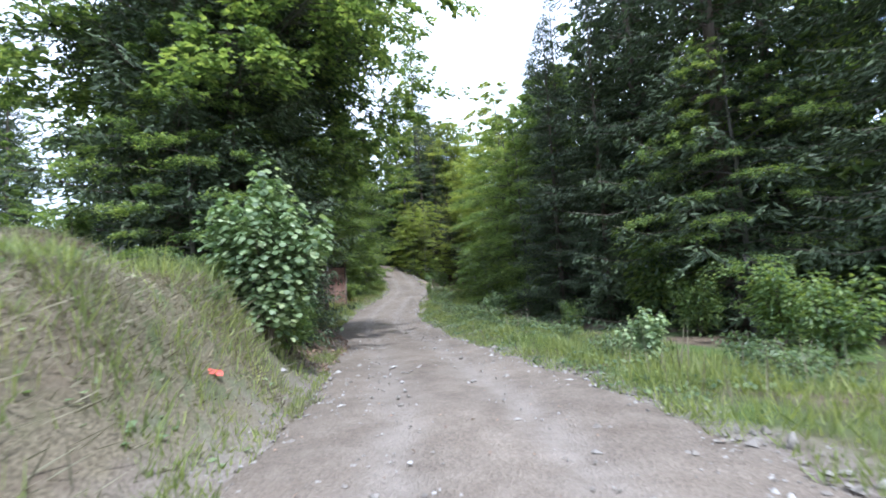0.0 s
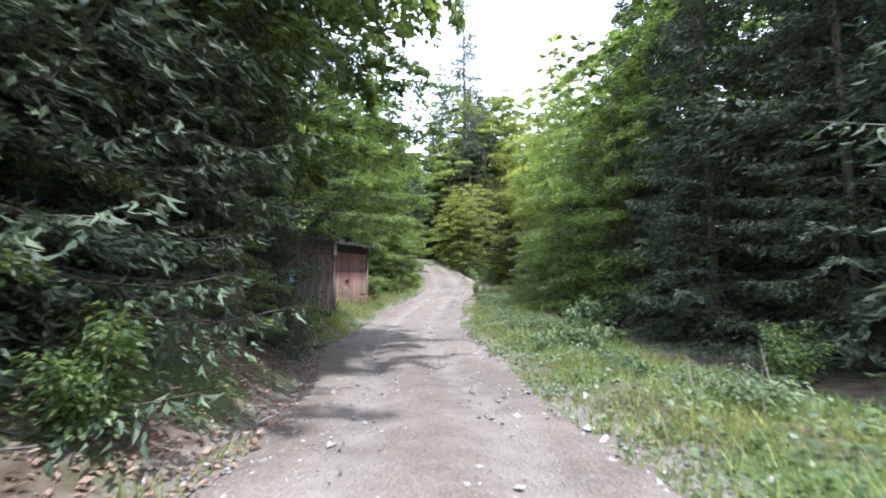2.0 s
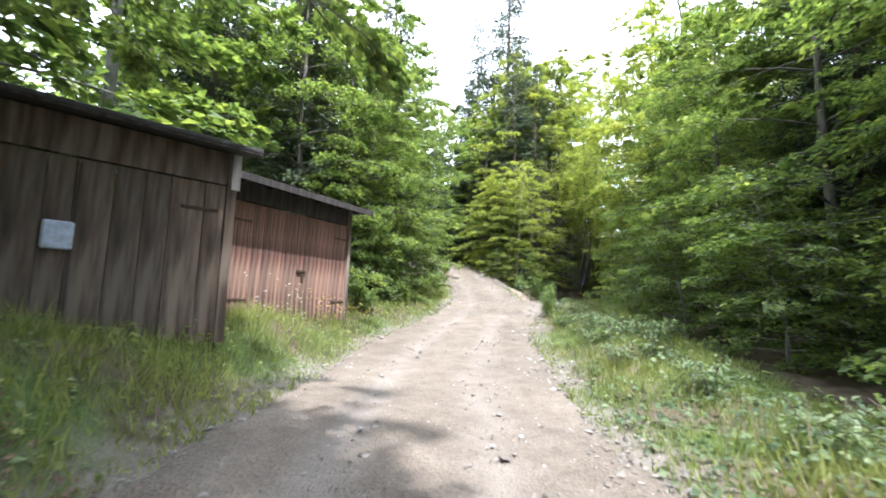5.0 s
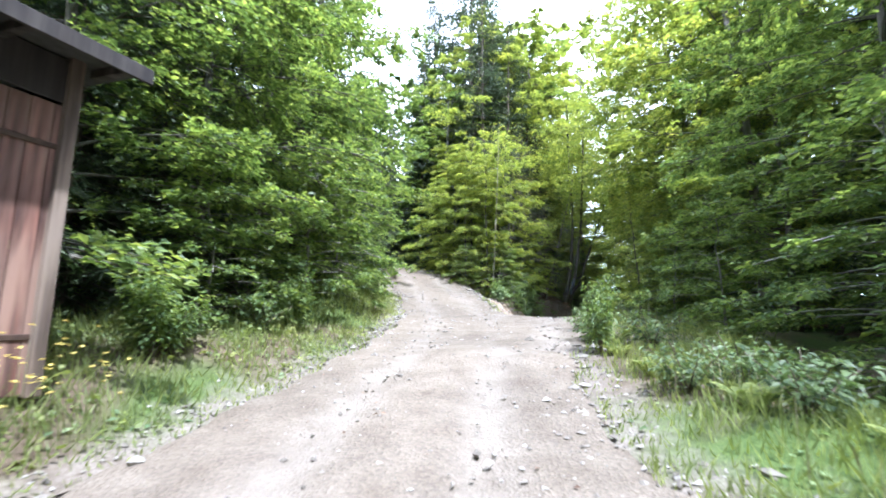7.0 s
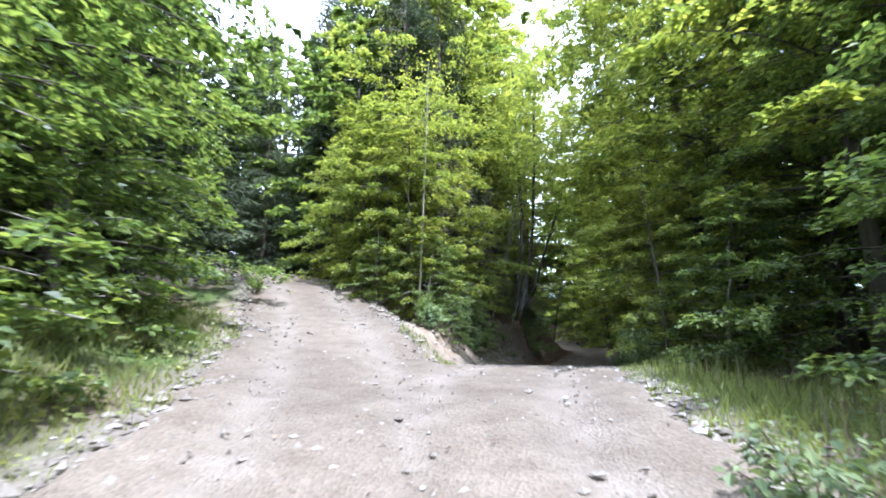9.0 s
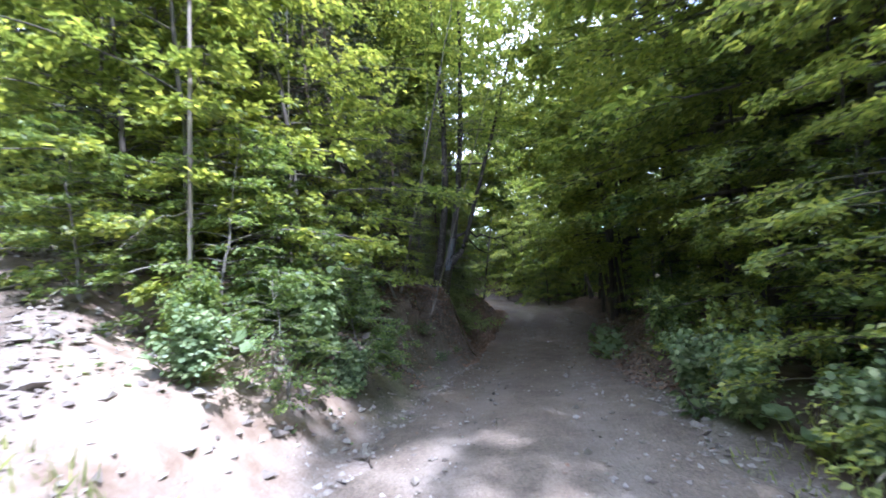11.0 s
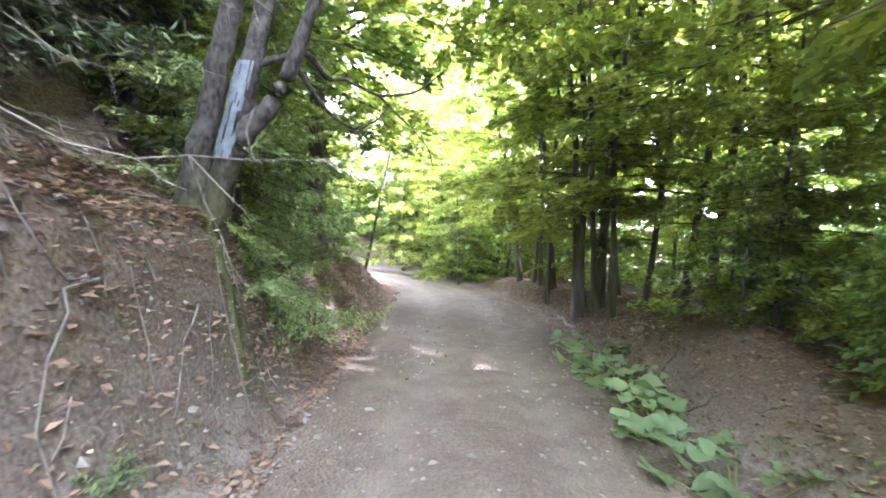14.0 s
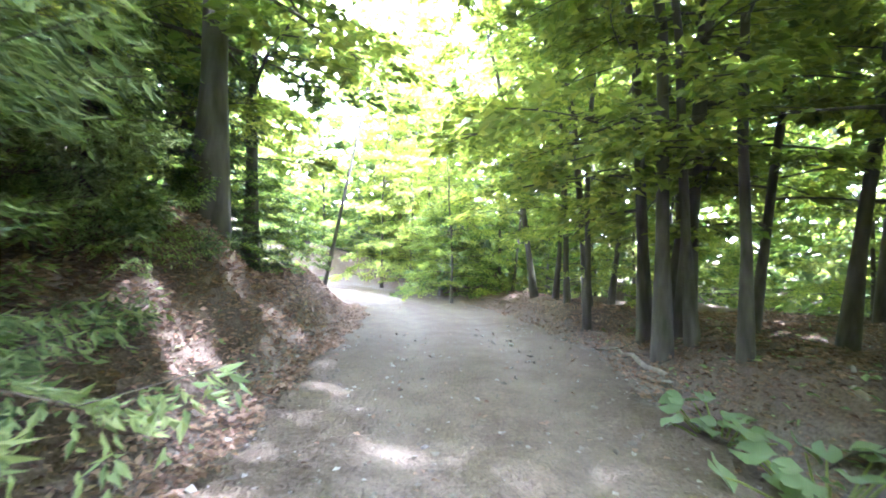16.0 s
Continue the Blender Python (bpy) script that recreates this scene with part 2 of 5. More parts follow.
def ground_material():
    m, n, l, bsdf = material("forest_floor")
    pos = n.new("ShaderNodeNewGeometry").outputs["Position"]
    big = noise_node(n, l, 0.5, 5.0, pos)
    mid = noise_node(n, l, 4.0, 6.0, pos)
    fine = noise_node(n, l, 35.0, 5.0, pos)
    soil = ramp_node(n, l, mid.outputs["Fac"], [(0.3, (0.06, 0.045, 0.03)), (0.7, (0.15, 0.115, 0.08))])
    green = ramp_node(n, l, fine.outputs["Fac"], [(0.3, (0.04, 0.065, 0.02)), (0.7, (0.10, 0.14, 0.04))])
    litter = ramp_node(n, l, fine.outputs["Fac"], [(0.3, (0.075, 0.056, 0.043)), (0.7, (0.20, 0.155, 0.12))])
    mask = ramp_node(n, l, big.outputs["Fac"], [(0.42, (0, 0, 0)), (0.58, (1, 1, 1))])
    a = mix_node(n, l, mask.outputs["Color"], soil.outputs["Color"], green.outputs["Color"])
    sep = n.new("ShaderNodeSeparateXYZ")
    l.new(pos, sep.inputs["Vector"])
    rng = n.new("ShaderNodeMapRange")
    rng.inputs["From Min"].default_value, rng.inputs["From Max"].default_value = 48.0, 53.0
    l.new(sep.outputs["Y"], rng.inputs["Value"])
    floor = mix_node(n, l, rng.outputs["Result"], a, litter.outputs["Color"])
    # bare dug earth on the cut bank at the fork
    dist = n.new("ShaderNodeVectorMath")
    dist.operation = "DISTANCE"
    dist.inputs[1].default_value = (-3.0, 46.6, 1.6)
    l.new(pos, dist.inputs[0])
    near = n.new("ShaderNodeMapRange")
    near.inputs["From Min"].default_value, near.inputs["From Max"].default_value = 4.4, 3.2
    l.new(dist.outputs["Value"], near.inputs["Value"])
    earth = ramp_node(n, l, mid.outputs["Fac"], [(0.3, (0.17, 0.125, 0.09)), (0.7, (0.33, 0.27, 0.21))])
    floor = mix_node(n, l, near.outputs["Result"], floor, earth.outputs["Color"])
    # old hay on the sunny bank
    away = n.new("ShaderNodeVectorMath")
    away.operation = "DISTANCE"
    away.inputs[1].default_value = (-6.5, 3.0, 1.0)
    l.new(pos, away.inputs[0])
    sunny = n.new("ShaderNodeMapRange")
    sunny.inputs["From Min"].default_value, sunny.inputs["From Max"].default_value = 7.5, 5.5
    l.new(away.outputs["Value"], sunny.inputs["Value"])
    thatch = ramp_node(n, l, fine.outputs["Fac"], [(0.3, (0.07, 0.058, 0.038)), (0.7, (0.24, 0.205, 0.14))])
    grown = ramp_node(n, l, mid.outputs["Fac"], [(0.5, (0.9, 0.9, 0.9)), (0.62, (0.25, 0.25, 0.25))])
    floor = mix_node(n, l, mix_node(n, l, 1.0, sunny.outputs["Result"], grown.outputs["Color"], "MULTIPLY"), floor, thatch.outputs["Color"])
    # gravel kicked out over the verge
    edge = n.new("ShaderNodeAttribute")
    edge.attribute_name = "edge"
    spill = n.new("ShaderNodeMath")
    spill.operation = "MULTIPLY_ADD"
    l.new(mid.outputs["Fac"], spill.inputs[0])
    spill.inputs[1].default_value = 1.6
    spill.inputs[2].default_value = -0.95
    both = n.new("ShaderNodeMath")
    both.use_clamp = True
    l.new(edge.outputs["Fac"], both.inputs[0])
    l.new(spill.outputs[0], both.inputs[1])
    grit = ramp_node(n, l, fine.outputs["Fac"], [(0.3, (0.12, 0.10, 0.082)), (0.7, (0.25, 0.22, 0.19))])
    l.new(mix_node(n, l, both.outputs[0], floor, grit.outputs["Color"]), bsdf.inputs["Base Color"])
    bsdf.inputs["Roughness"].default_value = 0.95
    bsdf.inputs["Specular IOR Level"].default_value = 0.15
    bump_node(n, l, bsdf, fine.outputs["Fac"], 0.6, 0.025)
    return m


GROUND = ground_material()


def stone_material():
    m, n, l, bsdf = material("limestone")
    g = n.new("ShaderNodeNewGeometry")
    c = ramp_node(n, l, g.outputs["Random Per Island"], [(0.0, (0.13, 0.113, 0.095)), (0.6, (0.23, 0.21, 0.183)), (1.0, (0.36, 0.345, 0.32))])
    f = noise_node(n, l, 25.0, 4.0, g.outputs["Position"])
    t = ramp_node(n, l, f.outputs["Fac"], [(0.3, (0.8, 0.78, 0.75)), (0.7, (1.1, 1.1, 1.1))])
    l.new(mix_node(n, l, 1.0, c.outputs["Color"], t.outputs["Color"], "MULTIPLY"), bsdf.inputs["Base Color"])
    bsdf.inputs["Roughness"].default_value = 0.85
    bump_node(n, l, bsdf, f.outputs["Fac"], 0.4, 0.01)
    return m


STONE = stone_material()


def board_material(name, dark, mid, light):
    """Weathered boards: each board its own tone, long grain, paint worn to grey."""
    m, n, l, bsdf = material(name)
    info = n.new("ShaderNodeObjectInfo")
    grain = noise_node(n, l, 22.0, 6.0, stretch=(1, 1, 0.06))
    worn = noise_node(n, l, 2.2, 5.0, stretch=(2.0, 2.0, 0.35))
    c = ramp_node(n, l, grain.outputs["Fac"], [(0.3, dark), (0.7, mid)])
    w = ramp_node(n, l, worn.outputs["Fac"], [(0.42, (0, 0, 0)), (0.62, (0.9, 0.9, 0.9))])
    col = mix_node(n, l, w.outputs["Color"], c.outputs["Color"], light)
    wet = noise_node(n, l, 3.0, 4.0, stretch=(3.0, 3.0, 0.3))
    streak = ramp_node(n, l, wet.outputs["Fac"], [(0.36, (0.35, 0.36, 0.38)), (0.56, (1.0, 1.0, 1.0))])
    col = mix_node(n, l, 0.85, col, streak.outputs["Color"], "MULTIPLY")
    tone = ramp_node(n, l, info.outputs["Random"], [(0.0, (0.65, 0.66, 0.68)), (1.0, (1.2, 1.12, 1.1))])
    l.new(mix_node(n, l, 1.0, col, tone.outputs["Color"], "MULTIPLY"), bsdf.inputs["Base Color"])
    bsdf.inputs["Roughness"].default_value = 0.85
    bump_node(n, l, bsdf, grain.outputs["Fac"], 0.5, 0.006)
    return m


RED_BOARD = board_material("red_board", (0.075, 0.04, 0.031), (0.24, 0.112, 0.08), (0.28, 0.19, 0.145))
BROWN_BOARD = board_material("brown_board", (0.12, 0.085, 0.06), (0.20, 0.15, 0.11), (0.26, 0.215, 0.17))
# dark gable boards; side walls and eave rafters carry their shade in this colour
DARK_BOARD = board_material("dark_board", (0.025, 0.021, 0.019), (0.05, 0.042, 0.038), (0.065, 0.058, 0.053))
PALE_BOARD = board_material("pale_board", (0.42, 0.40, 0.38), (0.55, 0.54, 0.52), (0.62, 0.61, 0.6))


def plain_material(name, colour, rough, metal=0.0):
    m, n, l, bsdf = material(name)
    t = noise_node(n, l, 14.0, 5.0)
    r = ramp_node(n, l, t.outputs["Fac"], [(0.3, tuple(v * 0.75 for v in colour)), (0.7, tuple(min(1, v * 1.2) for v in colour))])
    l.new(r.outputs["Color"], bsdf.inputs["Base Color"])
    bsdf.inputs["Roughness"].default_value, bsdf.inputs["Metallic"].default_value = rough, metal
    return m


ROOF_FELT = plain_material("roof_felt", (0.045, 0.044, 0.043), 0.9)
IRON = plain_material("rusty_iron", (0.09, 0.06, 0.045), 0.7, 0.6)
BOX_BLUE = plain_material("pale_blue_plastic", (0.50, 0.58, 0.72), 0.5)
RED_CAN = plain_material("red_plastic", (0.55, 0.10, 0.07), 0.6)

# ---- lie of the land ----
MAIN_ROAD = [(0.9, -14, 0.05, 2.3), (0.6, -4, 0.02, 2.3), (0.25, 4, -0.1, 2.2), (-0.3, 8, -0.18, 2.0), (-1.0, 12, -0.25, 1.85), (-1.6, 15.5, -0.36, 1.85),
             (-2.6, 19.5, -0.42, 2.15), (-3.3, 24, -0.44, 2.15), (-3.7, 28, -0.34, 2.15), (-3.75, 32.5, 0.0, 2.05), (-3.2, 36.2, 0.57, 1.85), (-3.1, 39, 0.95, 1.7),
             (-3.5, 42.5, 1.35, 1.65), (-4.4, 46.8, 2.15, 1.6), (-5.7, 50.4, 3.3, 1.6), (-8.2, 53.6, 4.0, 1.6), (-12, 56, 4.3, 1.7), (-20, 58, 4.2, 1.8)]
SIDE_ROAD = [(-2.4, 36.5, 0.6, 1.6), (-1.7, 40, 1.04, 1.8), (-0.35, 43.5, 1.02, 1.85), (1.1, 46.6, 0.76, 1.7), (3.0, 50, 0.45, 1.65), (5.1, 53.5, 0.0, 1.8), (6.9, 56.4, -0.12, 2.0),
             (9.1, 60.1, -0.1, 2.05), (11.0, 64, -0.1, 1.9), (11.7, 68, -0.05, 1.8), (10.6, 72.5, 0.1, 1.8), (7, 77, 0.6, 1.8), (1, 81, 1.2, 1.8)]
LAND = [(-5, 0, 1.4), (-8, 3, 2.7), (-6, 7, 1.9), (-9, 9, 3.0), (-14, 6, 4.0), (-4.4, 11, 0.45), (-8, 13.5, 2.0), (-6.5, 17.5, 0.0), (-9, 21, 0.5), (-8, 26, 0.4), (-7.5, 31, 0.45),
        (-13, 28, 1.2), (-20, 18, 3.0), (-30, 40, 5), (-7, 36.5, 0.9), (-8, 41, 1.8), (-8.5, 45, 2.3), (-9.5, 49, 3.1), (-13, 51, 3.5), (-16, 60, 4.2), (-2.3, 48.3, 1.8), (-2.4, 51, 2.9),
        (0.4, 50.8, 1.3), (1.3, 52.65, 2.2), (0.6, 52.9, 2.4), (1.98, 52.5, 1.65), (1.15, 52.2, 1.7), (1.2, 54.4, 2.85), (0.5, 55.3, 3.5), (-0.8, 54.4, 3.8), (-1.5, 57, 5.0), (1.0, 58, 4.3), (2.4, 60, 3.5), (2.3, 54.5, 1.75), (3.05, 55.65, 1.85), (2.5, 56.4, 2.4), (4.3, 57.4, 0.6), (3.9, 59.2, 1.0), (2.6, 62, 2.6), (6.0, 63.5, 0.9), (8, 68, 0.6), (0, 66, 5.5), (-6, 64, 6.0), (5, 72, 3.0),
        (6, 2, -0.2), (5, 9, -0.4), (9, 14, -0.5), (4, 17, -0.5), (8, 22, -0.6), (2.5, 25, -0.4), (7, 29, -0.3), (2, 33, 0.1), (5, 37, 0.5), (2.5, 41, 0.9), (8, 43, 0.7),
        (5.5, 47.5, 0.6), (9, 50.5, 0.3), (12, 55, 0.25), (13, 59, 0.2), (17, 62, 0.0), (16, 68, 0.0), (24, 58, -0.6), (30, 30, -1.0), (30, 8, -1.0), (30, 75, 0), (0, -12, 0.1),
        (-12, -10, 3.0), (12, -10, -0.4), (-40, 80, 12), (0, 95, 9), (40, 95, 5), (60, 40, -2), (60, 0, -2), (-60, 20, 9), (-60, 60, 13), (0, -50, 0), (0, 150, 22)]


def sample_road(rows, step=0.5):
    """Points along a smooth line through rows of x, y, z and half width."""
    p = np.array(rows, float)
    out = []
    for i in range(len(p) - 1):
        a, b, c, d = p[max(i - 1, 0)], p[i], p[i + 1], p[min(i + 2, len(p) - 1)]
        n = max(2, int(np.linalg.norm(c[:2] - b[:2]) / step))
        for k in range(n):
            t = k / n
            out.append(0.5 * (2 * b + (c - a) * t + (2 * a - 5 * b + 4 * c - d) * t * t + (3 * b - a - 3 * c + d) * t ** 3))
    out.append(p[-1])
    return np.array(out)


MAIN, SIDE = sample_road(MAIN_ROAD), sample_road(SIDE_ROAD)
LANDS = np.array(LAND, float)


def near_road(xy, line):
    """Distance from the middle, signed offset (right positive), height and half width of the nearest stretch of a road."""
    out = np.empty((len(xy), 4))
    tangent = np.gradient(line[:, :2], axis=0)
    tangent /= np.linalg.norm(tangent, axis=1)[:, None]
    for s in range(0, len(xy), 4000):
        q = xy[s:s + 4000]
        d2 = ((q[:, None, :] - line[None, :, :2]) ** 2).sum(2)
        i = d2.argmin(1)
        off = q - line[i, :2]
        along = (off * tangent[i]).sum(1)
        j = np.clip(i + np.where(along > 0, 1, -1), 0, len(line) - 1)
        seg = np.maximum(np.linalg.norm(line[j, :2] - line[i, :2], axis=1), 1e-6)
        u = np.clip(np.abs(along) / seg, 0, 1)[:, None]
        zw = line[i, 2:] * (1 - u) + line[j, 2:] * u
        cross = off[:, 0] * tangent[i, 1] - off[:, 1] * tangent[i, 0]
        dist = np.where(np.abs(along) <= seg, np.abs(cross), np.sqrt(d2[np.arange(len(q)), i]))
        out[s:s + 4000] = np.stack([dist, cross, zw[:, 0], zw[:, 1]], 1)
    return out


def smooth(x):
    x = np.clip(x, 0, 1)
    return x * x * (3 - 2 * x)


def wave(xy, scale, seed):
    """Soft noise by a few crossed waves."""
    r = np.random.RandomState(seed)
    v = np.zeros(len(xy))
    for _ in range(7):
        k = r.normal(size=2) / scale
        v += np.sin(xy @ k * 2.2 + r.uniform(0, 6.28))
    return v / 4.0


def heights(xy):
    """Height of the bare ground."""
    xy = np.asarray(xy, float).reshape(-1, 2)
    base = np.empty(len(xy))
    for s in range(0, len(xy), 4000):
        q = xy[s:s + 4000]
        w = 1 / (((q[:, None, :] - LANDS[None, :, :2]) ** 2).sum(2) + 0.4) ** 1.6
        base[s:s + 4000] = (w * LANDS[None, :, 2]).sum(1) / w.sum(1)
    base += 0.10 * wave(xy, 1.6, 3) + 0.05 * wave(xy, 0.5, 4)
    m, b = near_road(xy, MAIN), near_road(xy, SIDE)
    em, eb = m[:, 0] - m[:, 3], b[:, 0] - b[:, 3]
    # the fork: where both roads run side by side their heights blend
    wm, wb = 1 / (np.maximum(em, 0) + 0.15) ** 2, 1 / (np.maximum(eb, 0) + 0.15) ** 2
    road = (wm * m[:, 2] + wb * b[:, 2]) / (wm + wb)
    t = smooth((np.minimum(em, eb) - 0.05) / (1.6 - 0.35 * smooth((xy[:, 1] - 46) / 3) - 0.5 * np.exp(-((xy[:, 1] - 53.6) / 2.4) ** 4) * (xy[:, 0] < 5) + 0.2 * smooth((xy[:, 1] - 56) / 2)))
    return road * (1 - t) + base * t


def road_shape(xy):
    """How far inside the road a place is (positive inside), and the tread of the wheels."""
    m, b = near_road(xy, MAIN), near_road(xy, SIDE)
    ragged = 0.16 * wave(xy, 0.7, 8) + 0.07 * wave(xy, 0.22, 9)
    inside = np.maximum(m[:, 3] - m[:, 0], b[:, 3] - b[:, 0]) + ragged
    use = np.where((m[:, 3] - m[:, 0]) > (b[:, 3] - b[:, 0]), m[:, 1], b[:, 1])
    rut = np.exp(-((np.abs(use) - 0.75) / 0.28) ** 2)
    return inside, rut


def mesh_from(name, verts, faces, mat, smooth_shade=False):
    """A mesh from arrays: faces all of one corner count."""
    verts, faces = np.asarray(verts, np.float32), np.asarray(faces, np.int32)
    me = bpy.data.meshes.new(name)
    k = faces.shape[1]
    me.vertices.add(len(verts))
    me.vertices.foreach_set("co", verts.ravel())
    me.loops.add(faces.size)
    me.loops.foreach_set("vertex_index", faces.ravel())
    me.polygons.add(len(faces))
    me.polygons.foreach_set("loop_start", np.arange(0, faces.size, k, dtype=np.int32))
    me.polygons.foreach_set("use_smooth", np.full(len(faces), smooth_shade))
    me.update(calc_edges=True)
    me.materials.append(mat)
    return me


def graded(lo, hi, a, b, step, growth=1.22):
    mid = list(np.arange(a, b, step))
    s, v = step, mid[-1]
    while v < hi:
        s *= growth
        v += s
        mid.append(v)
    s, v = step, mid[0]
    while v > lo:
        s *= growth
        v -= s
        mid.insert(0, v)
    return np.array(mid)


def build_ground():
    gx, gy = graded(-900, 900, -13, 20, 0.3), graded(-700, 1200, -6, 72, 0.3)
    X, Y = np.meshgrid(gx, gy)
    xy = np.stack([X.ravel(), Y.ravel()], 1)
    z = heights(xy)
    inside, _ = road_shape(xy)
    z -= 0.07 * smooth((inside + 0.05) / 0.3)
    nx = len(gx)
    i = (np.arange(len(gy) - 1)[:, None] * nx + np.arange(nx - 1)[None, :]).ravel()
    faces = np.stack([i, i + 1, i + nx + 1, i + nx], 1)
    me = mesh_from("ground", np.column_stack([xy, z]), faces, GROUND, True)
    me.attributes.new("edge", "FLOAT", "POINT").data.foreach_set("value", smooth(1 + inside / 0.75).astype(np.float32))
    ob = new("ground", me)
    return tagged(ob, "mossy forest floor with soil, weeds and leaf litter", "ground", kind="structure")


def build_road():
    step = 0.13
    gx, gy = np.arange(-21, 15, step), np.arange(-13, 82, step)
    X, Y = np.meshgrid(gx, gy)
    xy = np.stack([X.ravel(), Y.ravel()], 1)
    inside, rut = road_shape(xy)
    keep = inside > -0.02
    nx = len(gx)
    i = (np.arange(len(gy) - 1)[:, None] * nx + np.arange(nx - 1)[None, :]).ravel()
    faces = np.stack([i, i + 1, i + nx + 1, i + nx], 1)
    faces = faces[keep[faces].all(1)]
    used = np.unique(faces)
    back = np.zeros(len(xy), int)
    back[used] = np.arange(len(used))
    p = xy[used]
    z = heights(p) + 0.012 - 0.045 * rut[used] + 0.016 * wave(p, 0.6, 11) + 0.005 * wave(p, 0.21, 12)
    z -= 0.05 * smooth(1 - inside[used] / 0.22)
    me = mesh_from("road", np.column_stack([p, z]), back[faces], GRAVEL, True)
    me.attributes.new("tread", "FLOAT", "POINT").data.foreach_set("value", rut[used].astype(np.float32))
    ob = new("road", me)
    return tagged(ob, "pale dusty gravel forest road with wheel ruts", "road", kind="structure")


def ground_at(x, y):
    return float(heights([(x, y)])[0])

UMBEL_WHITE = leaf_material("umbel_white", (0.6, 0.6, 0.55), (0.7, 0.7, 0.66), (0.8, 0.8, 0.77), (1, 1, 1), 0.3)
TRAIL_WHITE = plain_material("trail_paint", (0.15, 0.17, 0.185), 0.9)
BUTTERBUR = leaf_material("butterbur_leaf", (0.10, 0.17, 0.07), (0.16, 0.24, 0.10), (0.24, 0.32, 0.14), (1.5, 1.6, 0.9), 0.3)
BARK_TWIG = bark_material("twig_bark", (0.11, 0.095, 0.08), (0.27, 0.245, 0.21), 0.2)
build_ground()
build_road()


# ---- plants ----
def part(name, mesh, parent, label=""):
    ob = new(name, mesh)
    ob.parent = parent
    return tagged(ob, label) if label else ob


def tube(points, radii, sides=7):
    """Vertices and quads of a tapered tube along a line."""
    p, r = np.asarray(points, float), np.asarray(radii, float)
    t = np.gradient(p, axis=0)
    t /= np.linalg.norm(t, axis=1)[:, None] + 1e-9
    ref = np.where(np.abs(t[:, 2:3]) > 0.9, [[1.0, 0, 0]], [[0, 0, 1.0]])
    u = np.cross(t, ref)
    u /= np.linalg.norm(u, axis=1)[:, None] + 1e-9
    w = np.cross(t, u)
    a = np.linspace(0, 2 * np.pi, sides, endpoint=False)
    v = p[:, None] + r[:, None, None] * (np.cos(a)[None, :, None] * u[:, None] + np.sin(a)[None, :, None] * w[:, None])
    n = len(p)
    i = (np.arange(n - 1)[:, None] * sides + np.arange(sides)[None]).ravel()
    j = (np.arange(n - 1)[:, None] * sides + (np.arange(sides)[None] + 1) % sides).ravel()
    return v.reshape(-1, 3), np.stack([i, j, j + sides, i + sides], 1)


def join(pieces):
    vs, fs, k = [], [], 0
    for v, f in pieces:
        vs.append(v)
        fs.append(f + k)
        k += len(v)
    return np.concatenate(vs), np.concatenate(fs)


def unit(v):
    return v / (np.linalg.norm(v, axis=-1, keepdims=True) + 1e-9)


def blades(pos, direction, normal, length, width, fold=0.25, belly=0.45):
    """Leaf blades: kite-shaped, folded along the midrib."""
    d = unit(direction)
    s = unit(np.cross(d, normal))
    n = np.cross(s, d)
    length, width = np.asarray(length)[:, None], np.asarray(width)[:, None]
    mid = pos + d * length * belly
    v = np.stack([pos, mid + s * width / 2 + n * width * fold, pos + d * length, mid - s * width / 2 + n * width * fold], 1)
    i = np.arange(len(pos))[:, None] * 4
    return v.reshape(-1, 3), i + np.array([[0, 1, 2, 3]])


def lobed_mesh(name, pos, direction, normal, size, mat):
    d = unit(direction)
    s = unit(np.cross(d, normal))
    n = np.cross(s, d)
    size = np.asarray(size)[:, None]
    plan = [(0, 0, 0), (0.25, 0.52, 0.06), (0.48, 0.2, 0.1), (0.66, 0.45, 0.02), (1.0, 0.0, -0.14), (0.66, -0.45, 0.02), (0.48, -0.2, 0.1), (0.25, -0.52, 0.06)]
    v = np.stack([pos + size * (a * d + b * s + c * n) for a, b, c in plan], 1).reshape(-1, 3)
    i = np.arange(len(pos))[:, None] * 8
    tris = np.concatenate([i + np.array([t]) for t in ([0, 1, 2], [0, 2, 6], [0, 6, 7], [2, 3, 4], [2, 4, 6], [4, 5, 6])])
    return mesh_from(name, v, tris, mat)


def trunk_line(r, height, lean, wander, n=12):
    z = np.linspace(0, height, n)
    walkx = np.cumsum(r.normal(0, wander, n)) * np.linspace(0, 1, n) + lean[0] * z
    walky = np.cumsum(r.normal(0, wander, n)) * np.linspace(0, 1, n) + lean[1] * z
    return np.column_stack([walkx - walkx[0], walky - walky[0], z])


def along(line, h):
    z = line[:, 2]
    return np.column_stack([np.interp(h, z, line[:, k]) for k in range(3)])


